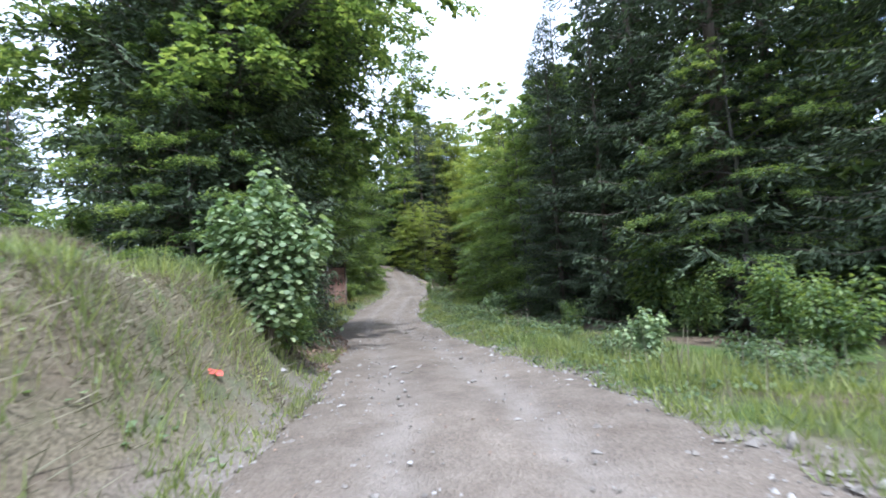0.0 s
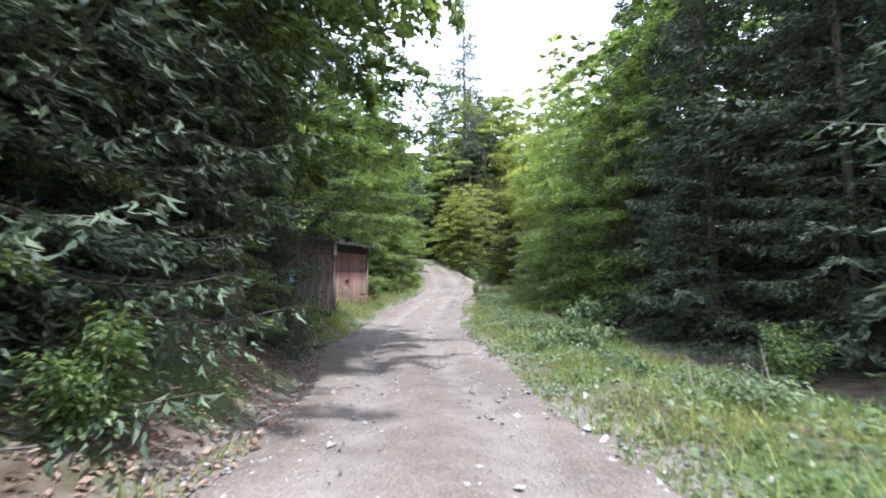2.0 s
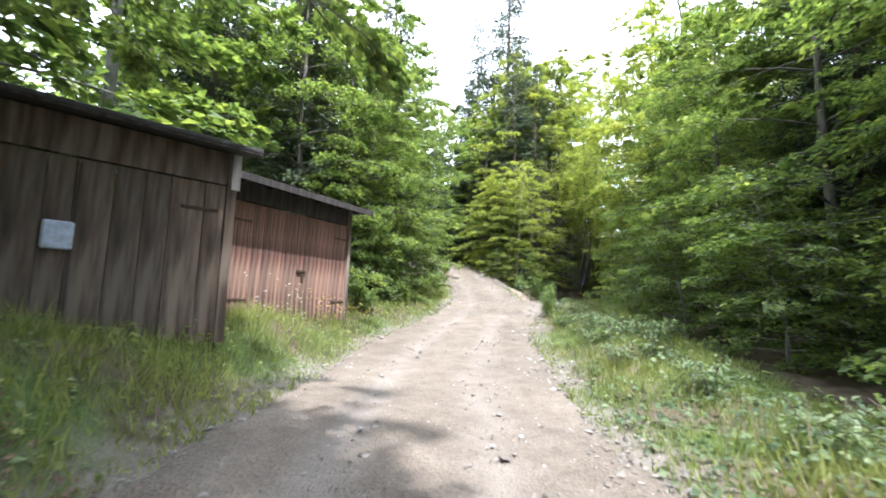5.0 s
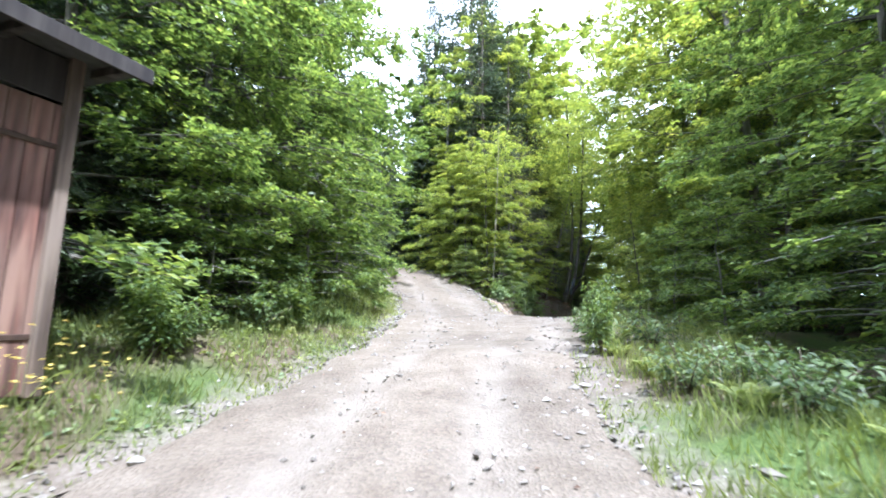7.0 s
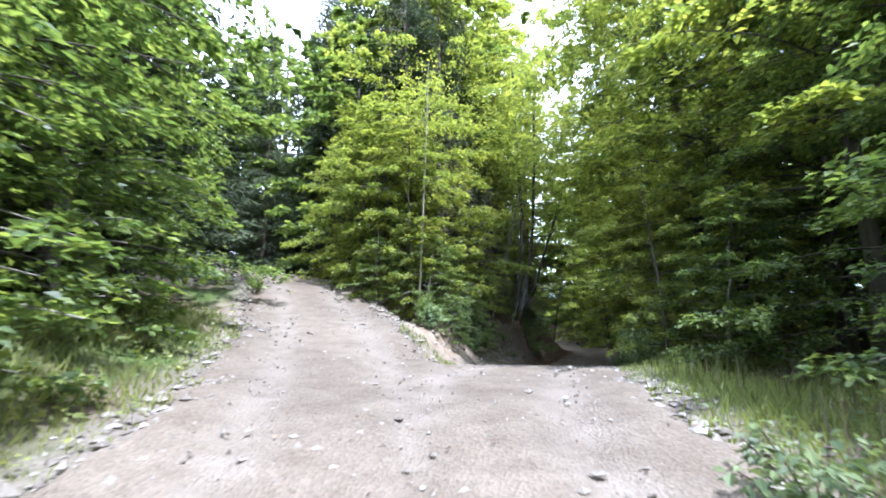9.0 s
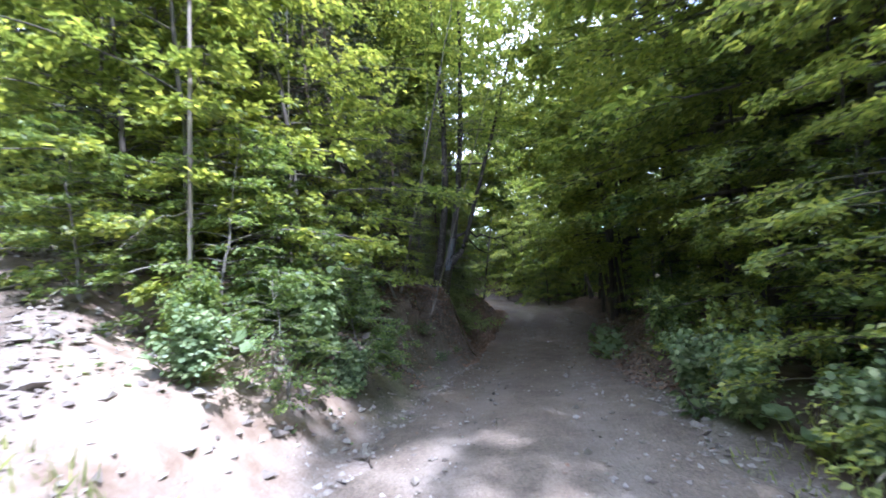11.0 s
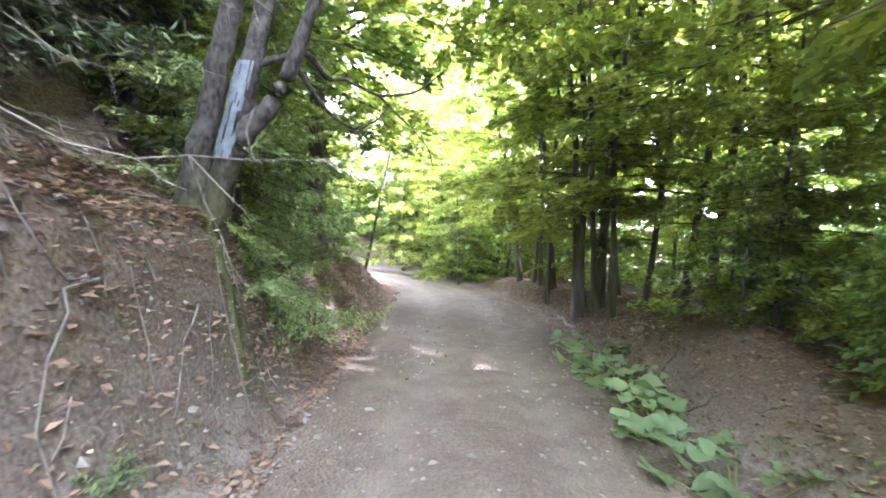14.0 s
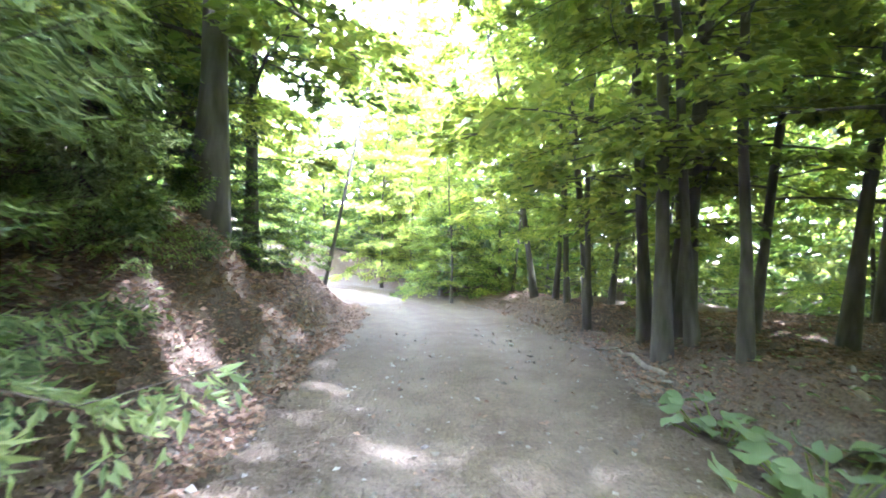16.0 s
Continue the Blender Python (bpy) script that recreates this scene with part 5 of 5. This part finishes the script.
PLANTED_FERN = []
for x, y, a, s in [(-0.6, 36.2, 0, 0.8), (-0.8, 34.0, 50, 0.75), (-0.5, 32.6, 100, 0.8), (-0.1, 31.4, 10, 0.75), (0.3, 37.2, 70, 0.8), (3.0, 45.4, 0, 0.7), (0.0, 33.4, 0, 0.7), (-0.9, 35.0, 0, 0.6)]:
    m = pose(x, y, ground_at(x, y) - 0.03, 0, 0, a) @ Matrix.Scale(s, 4)
    if PLANTED_FERN:
        ob = copy_thing(PLANTED_FERN[0], m)
    else:
        ob = fern()
        ob.matrix_basis = m
        PLANTED_FERN.append(ob)


# ---- sheds ----
def box(name, size, mat, parent, place, bevel=0.004, label=""):
    """A bevelled block, its pose given in its parent's frame."""
    bm = bmesh.new()
    bmesh.ops.create_cube(bm, size=1.0)
    for v in bm.verts:
        v.co = Vector((v.co.x * size[0], v.co.y * size[1], v.co.z * size[2]))
    if bevel:
        bmesh.ops.bevel(bm, geom=list(bm.edges), offset=bevel, segments=1, affect="EDGES")
    me = bpy.data.meshes.new(name)
    bm.to_mesh(me)
    bm.free()
    me.materials.append(mat)
    ob = part(name, me, parent, label)
    ob.matrix_basis = place
    return ob


def board_wall(parent, x0, x1, z0, z1, y, mat, seed, width=0.14, name="board", ragged=0.03):
    """Upright boards side by side along x, with gaps and uneven feet."""
    r = np.random.RandomState(seed)
    x = x0
    while x < x1 - 0.03:
        w = min(width * r.uniform(0.75, 1.25), x1 - x)
        a, b = z0 + r.uniform(-ragged, ragged), z1
        box(name, (w - 0.008, 0.024, b - a), mat, parent, pose(x + w / 2, y + r.uniform(-0.005, 0.005), (a + b) / 2, 0, r.uniform(-0.25, 0.25), 0), 0.003)
        x += w


def red_shed():
    """Frame: x along the front from its near end, y inwards, z up."""
    shed = new("wooden_shed")
    tagged(shed, "weathered red board shed with double doors and felt roof", "shed")
    shed.matrix_basis = pose(-8.25, 28.45, 0.35, 0, 0, 69.2)
    L, top = 3.8, 2.62
    board_wall(shed, 0.0, L, 0.0, top - 0.02, 0.0, RED_BOARD, 5)
    for x in (0.02, L - 0.04):
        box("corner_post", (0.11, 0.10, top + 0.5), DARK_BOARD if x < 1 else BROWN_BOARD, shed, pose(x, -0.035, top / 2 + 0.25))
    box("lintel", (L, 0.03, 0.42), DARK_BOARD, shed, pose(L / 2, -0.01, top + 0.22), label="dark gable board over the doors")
    # side and back walls take the dark boards: shade put into their colour
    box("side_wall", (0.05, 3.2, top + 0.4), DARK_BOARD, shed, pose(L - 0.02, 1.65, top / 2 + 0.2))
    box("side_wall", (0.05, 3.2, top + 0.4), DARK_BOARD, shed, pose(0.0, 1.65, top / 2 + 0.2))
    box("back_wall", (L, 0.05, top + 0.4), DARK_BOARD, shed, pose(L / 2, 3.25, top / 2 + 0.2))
    box("roof", (L + 0.6, 4.3, 0.05), ROOF_FELT, shed, pose(L / 2 + 0.05, 1.6, top + 0.62, 5, 0, 0), label="dark felt roof")
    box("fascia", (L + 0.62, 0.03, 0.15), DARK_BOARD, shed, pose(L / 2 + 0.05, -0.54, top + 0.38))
    # rafters in the dark boards too, for the shade under the eave
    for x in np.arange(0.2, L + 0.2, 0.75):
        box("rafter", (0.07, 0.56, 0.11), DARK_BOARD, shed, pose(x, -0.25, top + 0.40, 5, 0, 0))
    for x, z in ((0.35, 2.2), (L - 0.35, 2.2), (0.35, 0.5), (L - 0.35, 0.5)):
        box("hinge", (0.52, 0.012, 0.05), IRON, shed, pose(x, -0.024, z), label="rusty strap hinge")
    box("latch", (0.30, 0.03, 0.05), IRON, shed, pose(2.1, -0.04, 1.22), label="rusty sliding latch")
    box("lock", (0.07, 0.04, 0.09), IRON, shed, pose(2.12, -0.05, 1.12))
    box("door_gap", (0.012, 0.01, top - 0.1), DARK_BOARD, shed, pose(1.95, -0.016, top / 2))
    return shed


def brown_shed():
    shed = new("wooden_shed")
    tagged(shed, "grey-brown board shed with double doors and pale corner trim", "shed")
    shed.matrix_basis = pose(-9.15, 23.1, 0.25, 0, 0, 53.0)
    L, top = 4.0, 2.35
    board_wall(shed, 0.0, L, 0.0, top, 0.0, BROWN_BOARD, 6, 0.36)
    box("lintel", (L, 0.035, 0.5), BROWN_BOARD, shed, pose(L / 2, -0.008, top + 0.27), label="grey-brown header boards")
    box("corner_post", (0.14, 0.1, top + 0.5), BROWN_BOARD, shed, pose(L - 0.04, -0.03, top / 2 + 0.25))
    box("corner_trim", (0.13, 0.03, 0.55), PALE_BOARD, shed, pose(L + 0.0, -0.10, top + 0.22), label="pale grey trim board")
    box("corner_trim", (0.16, 0.03, 0.42), PALE_BOARD, shed, pose(0.02, -0.05, top + 0.16), label="pale grey trim board")
    box("corner_trim", (0.16, 0.03, 0.75), PALE_BOARD, shed, pose(0.0, -0.05, 0.85), label="pale grey trim board")
    box("side_wall", (0.05, 3.0, top + 0.5), BROWN_BOARD, shed, pose(L - 0.01, 1.55, top / 2 + 0.25))
    box("side_wall", (0.05, 3.0, top + 0.5), BROWN_BOARD, shed, pose(0.0, 1.55, top / 2 + 0.25))
    box("back_wall", (L, 0.05, top + 0.5), BROWN_BOARD, shed, pose(L / 2, 3.05, top / 2 + 0.25))
    box("roof", (L + 0.5, 3.9, 0.05), ROOF_FELT, shed, pose(L / 2, 1.5, top + 0.68, 4, 0, 0), label="dark felt roof")
    box("fascia", (L + 0.5, 0.03, 0.10), DARK_BOARD, shed, pose(L / 2, -0.42, top + 0.53))
    box("hinge", (0.5, 0.012, 0.05), IRON, shed, pose(L - 0.45, -0.03, 1.95))
    box("hinge", (0.5, 0.012, 0.05), IRON, shed, pose(0.5, -0.03, 1.95))
    box("door_gap", (0.02, 0.01, top - 0.1), DARK_BOARD, shed, pose(2.15, -0.016, top / 2))
    box("letter_box", (0.30, 0.12, 0.34), BOX_BLUE, shed, pose(2.0, -0.09, 1.35), 0.02, "pale blue plastic box")
    return shed


red_shed()
brown_shed()


# ---- loose stones, grass and litter ----
def scatter(n, x0, x1, y0, y1, seed):
    r = np.random.RandomState(seed)
    return np.column_stack([r.uniform(x0, x1, n), r.uniform(y0, y1, n)]), r


def grass(name, label, n, area, seed, mat, tall, test, lean=0.5):
    xy, r = scatter(n, *area, seed)
    inside, _ = road_shape(xy)
    clump = wave(xy, 0.9, seed + 1)
    keep = (inside < 0.10) & test(xy, inside, clump, r)
    xy, clump, inside = xy[keep], clump[keep], inside[keep]
    z = heights(xy) - 0.03
    h = tall * r.uniform(0.35, 1.1, len(xy)) * (0.75 + 0.3 * clump) * np.clip(0.45 - inside * 0.8, 0.45, 1.0)
    h *= np.where(xy[:, 0] > 6.5 - 0.42 * xy[:, 1], 0.72, 1.0) if name == "grass" else 1.0
    d = np.column_stack([r.normal(0, lean, len(xy)), r.normal(0, lean, len(xy)), np.ones(len(xy))])
    nn = np.column_stack([r.normal(0, 1, len(xy)), r.normal(0, 1, len(xy)), np.zeros(len(xy))])
    v, f = blades(np.column_stack([xy, z]), d, nn, np.maximum(h, 0.05), 0.008 + 0.014 * r.rand(len(xy)), 0.1, 0.35)
    ob = new(name, mesh_from(name, v, f, mat))
    return tagged(ob, label, "grass", kind="stuff")


def verge(xy, e, c, r):
    """Where the green grass grows: the verges, thick by the shed and on the sunny side."""
    x, y = xy[:, 0], xy[:, 1]
    dense = np.clip(0.6 + 0.35 * c, 0.1, 1)
    shade = (x < -3) & (y > 10) & (y < 21.5)
    bank = (x < -2.2) & (y < 10)
    return (e > -3.6) & (r.rand(len(xy)) < np.where(bank, np.clip(0.5 + 1.3 * wave(xy, 0.9, 6), 0.04, 1.0), dense)) & ~shade & (y < 46)


grass("grass", "tall green roadside grass along the gravel verge", 470000, (-10.5, 7.5, -2, 46), 71, GRASS_GREEN, 0.5, verge, 0.42)
grass("dry_grass", "dry straw-coloured grass on the roadside bank", 170000, (-10, -1.8, -1, 10.5), 75, GRASS_DRY, 0.20, lambda xy, e, c, r: (r.rand(len(xy)) < np.clip(0.35 + 0.9 * c, 0.02, 1)), 1.3)


grass("hay", "long bleached hay stalks lying on the bank", 16000, (-9, -1.8, -1, 10.5), 76, GRASS_DRY, 0.5, lambda xy, e, c, r: (r.rand(len(xy)) < np.clip(0.2 + 0.8 * c, 0.02, 1)), 2.2)
grass("seed_grass", "tall thin seeding grass stalks on the verge", 9000, (-2, 7.5, -2, 46), 77, GRASS_DRY, 0.8, lambda xy, e, c, r: (e > -2.0) & (e < -0.15) & (near_road(xy, MAIN)[:, 1] > 0) & (r.rand(len(xy)) < np.clip(c, 0.05, 1)), 0.16)


def stones(name, label, n, area, seed, size, test):
    xy, r = scatter(n, *area, seed)
    inside, _ = road_shape(xy)
    keep = test(xy, inside, r)
    xy = xy[keep]
    k = len(xy)
    s = size * r.lognormal(0, 0.45, k)
    dirs = unit(np.array([(1, 0, 0), (-1, 0, 0), (0, 1, 0), (0, -1, 0), (0, 0, 1), (0, 0, -1)], float))
    tri = np.array([(0, 2, 4), (2, 1, 4), (1, 3, 4), (3, 0, 4), (2, 0, 5), (1, 2, 5), (3, 1, 5), (0, 3, 5)])
    spin = r.uniform(0, 6.28, k)
    v = dirs[None] * r.uniform(0.55, 1.25, (k, 6, 1)) + r.normal(0, 0.18, (k, 6, 3))
    v *= (s[:, None, None] * np.stack([np.ones(k), r.uniform(0.6, 1, k), r.uniform(0.35, 0.7, k)], 1)[:, None])
    c, q = np.cos(spin)[:, None], np.sin(spin)[:, None]
    v = np.stack([v[..., 0] * c - v[..., 1] * q, v[..., 0] * q + v[..., 1] * c, v[..., 2]], -1)
    v += np.column_stack([xy, heights(xy) + 0.1 * s])[:, None]
    f = (np.arange(k)[:, None, None] * 6 + tri[None]).reshape(-1, 3)
    ob = new(name, mesh_from(name, v.reshape(-1, 3), f, STONE))
    return tagged(ob, label, "stones", kind="stuff")


stones("gravel", "loose pale gravel along the road edges", 110000, (-9, 12, -3, 62), 81, 0.022, lambda xy, e, r: (e > -0.35) & (r.rand(len(xy)) < np.exp(-np.maximum(e, 0) / 0.5) * 0.9 + 0.2))
stones("edge_rubble", "pale broken stones spilling from the road edge", 16000, (-6.5, 5, -2, 46), 84, 0.032, lambda xy, e, r: (e > -0.55) & (e < 0.5) & (r.rand(len(xy)) < np.where(xy[:, 0] > -2, 0.8, 0.25)))
stones("rubble", "pale rubble stones on the cut bank", 9000, (-6.5, 0.5, 36, 52), 83, 0.04, lambda xy, e, r: (e > -1.4) & (e < 0.25) & (r.rand(len(xy)) < 0.7) & ((near_road(xy, MAIN)[:, 1] > 0) | (e > -0.3)))

stones("bank_rubble", "pale rubble and grit at the foot of the bank", 9000, (0.5, 5.5, 49.5, 57), 85, 0.018, lambda xy, e, r: (e > -0.8) & (e < 0.15) & (near_road(xy, SIDE)[:, 1] < 0) & (r.rand(len(xy)) < 0.75))


def litter(name, label, n, area, seed, mat, size, test):
    xy, r = scatter(n, *area, seed)
    inside, _ = road_shape(xy)
    keep = test(xy, inside, r)
    xy = xy[keep]
    k = len(xy)
    P = np.column_stack([xy, heights(xy) + 0.012 + 0.02 * r.rand(k)])
    a = r.uniform(0, 6.28, k)
    D = np.column_stack([np.cos(a), np.sin(a), r.normal(0, 0.25, k)])
    N = np.column_stack([r.normal(0, 0.35, k), r.normal(0, 0.35, k), np.ones(k)])
    s = size * r.uniform(0.6, 1.3, k)
    v, f = blades(P, D, N, s, s * 0.62, 0.2)
    ob = new(name, mesh_from(name, v, f, mat))
    return tagged(ob, label, "leaf litter", kind="stuff")


litter("road_litter", "dark leaf scraps and twigs lying on the gravel", 2600, (-9, 12, -1, 60), 94, DEAD_LEAF, 0.05, lambda xy, e, r: (e > 0.05))
litter("leaf_litter", "brown fallen beech leaves on the forest floor", 80000, (4, 17, 48, 67), 95, DEAD_LEAF, 0.066, lambda xy, e, r: (e < 0.1) | (r.rand(len(xy)) < 0.05 * np.exp(-e)))
litter("bank_litter", "orange-brown fallen leaves on the cut bank", 60000, (1.5, 10, 53, 67), 98, DEAD_LEAF, 0.075, lambda xy, e, r: (e < 0.12) & (e > -2.6) & (near_road(xy, SIDE)[:, 1] < 0))
litter("slope_litter", "reddish-brown fallen leaves on the steep bank", 26000, (-2.0, 4.5, 50, 59), 99, DEAD_LEAF, 0.07, lambda xy, e, r: (e < -0.25) & (near_road(xy, SIDE)[:, 1] < 0) & (r.rand(len(xy)) < np.clip(0.5 + 0.6 * wave(xy, 0.5, 57), 0.05, 1)))
litter("roadside_litter", "brown fallen leaves under the roadside trees", 16000, (-9, -2.4, 9, 23), 96, DEAD_LEAF, 0.08, lambda xy, e, r: (e < 0.15))
litter("ground_herbs", "small green herbs covering the forest floor", 42000, (-12, 14, 0, 60), 97, MAPLE_LEAF, 0.09, lambda xy, e, r: (e < -0.1) & (e > -4) & (wave(xy, 1.2, 5) > 0.1))


def herb_carpet(name, label, n, area, seed, mat, size, tall, test):
    """Broad low leaves standing close together on the verge."""
    xy, r = scatter(n, *area, seed)
    inside, _ = road_shape(xy)
    keep = test(xy, inside, r)
    xy, inside = xy[keep], inside[keep]
    k = len(xy)
    hill = np.clip(0.55 + 0.5 * wave(xy, 0.5, seed), 0.05, 1.2) * np.clip(0.3 - inside * 0.9, 0.25, 1.0)
    P = np.column_stack([xy, heights(xy) + 0.02 + tall * hill * r.uniform(0.5, 1.0, k)])
    a = r.uniform(0, 6.28, k)
    D = np.column_stack([np.cos(a), np.sin(a), r.normal(-0.25, 0.25, k)])
    N = np.column_stack([r.normal(0, 0.35, k), r.normal(0, 0.35, k), np.ones(k)])
    ob = new(name, lobed_mesh(name, P, D, N, size * r.uniform(0.5, 1.3, k), mat))
    return tagged(ob, label, "herbs", kind="stuff")


herb_carpet("verge_herbs", "low broad-leaved herbs crowding the shaded road edge", 17000, (-1.2, 6, 5, 29), 101, HERB_LEAF, 0.075, 0.32, lambda xy, e, r: (e < 0.05) & (e > -2.6) & (near_road(xy, MAIN)[:, 1] > 0) & (wave(xy, 0.8, 55) > -0.35))
herb_carpet("meadow_herbs", "leafy meadow herbs between the grass by the sheds", 9000, (-9, -4, 19, 46), 102, GRASS_GREEN, 0.07, 0.36, lambda xy, e, r: (e < -0.1) & (e > -3.4) & (near_road(xy, MAIN)[:, 1] < 0) & (wave(xy, 0.8, 56) > -0.2))


def brushwood(name, label, n, area, seed, mat, long, thick, test):
    """Dead twigs and thin roots lying over the slope."""
    xy, r = scatter(n, *area, seed)
    inside, _ = road_shape(xy)
    xy = xy[test(xy, inside, r)]
    pieces = []
    for x, y in xy:
        a, ln = r.uniform(0, 6.28), long * r.uniform(0.35, 1.2)
        u = np.linspace(-0.5, 0.5, 6) * ln
        bend = r.normal(0, 0.25) * ln
        px = x + np.cos(a) * u - np.sin(a) * bend * (u / ln) ** 2
        py = y + np.sin(a) * u + np.cos(a) * bend * (u / ln) ** 2
        z = heights(np.column_stack([px, py])) + thick + np.abs(r.normal(0, 0.03)) + np.linspace(0, 1, 6) ** 2 * r.uniform(0, 0.25) * ln
        px, py = px + r.normal(0, 0.04 * ln, 6), py + r.normal(0, 0.04 * ln, 6)
        pieces.append(tube(np.column_stack([px, py, z]), thick * r.uniform(0.4, 1.0) * np.linspace(1, 0.35, 6), 4))
    v, f = join(pieces)
    ob = new(name, mesh_from(name, v, f, mat, True))
    return tagged(ob, label, "brushwood", kind="stuff")


brushwood("brushwood", "dead twigs and bare roots over the cut bank", 300, (-1.0, 4.2, 50.2, 58), 111, BARK_TWIG, 0.6, 0.011, lambda xy, e, r: (e < -0.15) & (e > -3.2) & (near_road(xy, SIDE)[:, 1] < 0))
brushwood("fallen_twigs", "dead twigs among the leaves under the trees", 260, (7, 17, 50, 64), 112, BARK_DARK, 0.9, 0.012, lambda xy, e, r: (e < -0.3))
brushwood("shade_twigs", "dead twigs under the dark roadside trees", 160, (-9, -3.4, 10, 20), 113, BARK_DARK, 0.9, 0.012, lambda xy, e, r: (e < -0.2))


def flowers(name, label, seed, mat, spots, n, spread, tall, size):
    """Small flower heads on thin stalks standing in the grass."""
    r = np.random.RandomState(seed)
    c = np.array(spots)[r.randint(0, len(spots), n)]
    xy = c + r.normal(0, spread, (n, 2))
    base = np.column_stack([xy, heights(xy)])
    h = tall * r.uniform(0.6, 1.1, n)
    top = base + np.column_stack([r.normal(0, 0.05, n), r.normal(0, 0.05, n), h])
    v1, f1 = blades(base, top - base, np.tile([1.0, 0, 0], (n, 1)), np.linalg.norm(top - base, axis=1), np.full(n, 0.006))
    stalks = part("stalk", mesh_from("stalk", v1, f1, GRASS_GREEN), None)
    k = 6
    heads, ups = np.repeat(top, k, 0), np.tile([0, 0, 1.0], (n * k, 1))
    a = r.uniform(0, 6.28, n * k)
    d = np.column_stack([np.cos(a), np.sin(a), r.normal(0.2, 0.2, n * k)])
    v2, f2 = blades(heads, d, ups, np.full(n * k, size), np.full(n * k, size * 0.7))
    ob = new(name, mesh_from(name, v2, f2, mat))
    tagged(ob, label, "flowers", kind="stuff")
    stalks.parent = ob
    return ob


flowers("yellow_flowers", "yellow buttercups in the grass by the shed", 31, FLOWER, [(-6.6, 31.2), (-6.8, 30.7), (-6.3, 31.7), (-6.9, 30.1)], 110, 0.28, 0.8, 0.032)
flowers("white_flowers", "white umbel flowers in the grass by the shed", 32, UMBEL_WHITE, [(-7.2, 30.0), (-7.0, 29.2), (-6.8, 28.2), (-7.6, 27.4)], 40, 0.3, 0.85, 0.035)


def boulder():
    """The pale pointed stone at the road edge."""
    bm = bmesh.new()
    bmesh.ops.create_icosphere(bm, subdivisions=3, radius=1.0)
    for v in bm.verts:
        k = noise.noise(v.co * 1.7) * 0.18 + noise.noise(v.co * 5.0) * 0.05
        taper = 1.0 - 0.45 * max(0.0, v.co.z)
        v.co = Vector((v.co.x * 0.06 * taper, v.co.y * 0.05 * taper, v.co.z * 0.11)) * (1 + k)
    me = bpy.data.meshes.new("pointed_stone")
    bm.to_mesh(me)
    bm.free()
    me.materials.append(STONE)
    ob = new("pointed_stone", me)
    ob.matrix_basis = pose(2.72, 3.72, ground_at(2.72, 3.72) + 0.05, 0, 8, 30) @ Matrix.Scale(0.72, 4)
    return tagged(ob, "pale upright pointed stone at the gravel edge", "stone")


boulder()


def red_scrap():
    """A crumpled scrap of red plastic in the dry grass."""
    bm = bmesh.new()
    bmesh.ops.create_grid(bm, x_segments=8, y_segments=6, size=0.5)
    for v in bm.verts:
        v.co = Vector((v.co.x * 0.26, v.co.y * 0.18, 0.03 * noise.noise(v.co * 4) + 0.02))
    bmesh.ops.solidify(bm, geom=list(bm.faces), thickness=0.004)
    me = bpy.data.meshes.new("plastic_scrap")
    bm.to_mesh(me)
    bm.free()
    me.materials.append(RED_CAN)
    ob = new("plastic_scrap", me)
    ob.matrix_basis = pose(-2.72, 5.35, ground_at(-2.72, 5.35) + 0.06, 25, 20, 40) @ Matrix.Scale(0.65, 4)
    return tagged(ob, "crumpled scrap of red plastic in dry grass", "litter")


red_scrap()


def grey_panel():
    """The leaning grey sheets on posts beyond the bank."""
    rack = new("sheet_rack")
    tagged(rack, "grey weathered sheets leaning on wooden posts", "rack")
    rack.matrix_basis = pose(-10.6, 14.3, ground_at(-10.6, 14.3) + 0.05, 0, 0, 30)
    for x in (-0.55, 0.0, 0.5):
        box("post", (0.07, 0.07, 1.5), BROWN_BOARD, rack, pose(x, 0, 0.7, 0, 3, 0))
    box("sheet", (0.75, 0.02, 0.5), PALE_BOARD, rack, pose(-0.3, -0.06, 1.2, -15, 38, 0), label="pale grey sheet")
    box("sheet", (0.6, 0.02, 0.45), PALE_BOARD, rack, pose(0.28, -0.07, 1.15, -15, -40, 0), label="pale grey sheet")
    return rack


grey_panel()


def fallen_log(x, y, length, girth, turn, tilt, seed):
    r = np.random.RandomState(seed)
    u = np.linspace(0, length, 8)
    line = np.column_stack([u, r.normal(0, 0.03, 8), r.normal(0, 0.02, 8)])
    v, f = tube(line, girth * (1 - 0.4 * u / length), 8)
    log = new("fallen_branch", mesh_from("fallen_branch", v, f, BARK_PALE, True))
    log.matrix_basis = pose(x, y, ground_at(x, y) + girth * 0.6, 0, tilt, turn)
    return tagged(log, "dead bare branch lying on the bank", "branch")


for i, (x, y, ln, g, turn, tilt) in enumerate([(9.6, 55.6, 1.3, 0.03, 20, 0), (10.4, 57.6, 1.8, 0.04, 60, 0)] ):
    fallen_log(x, y, ln, g, turn, tilt, 200 + i)
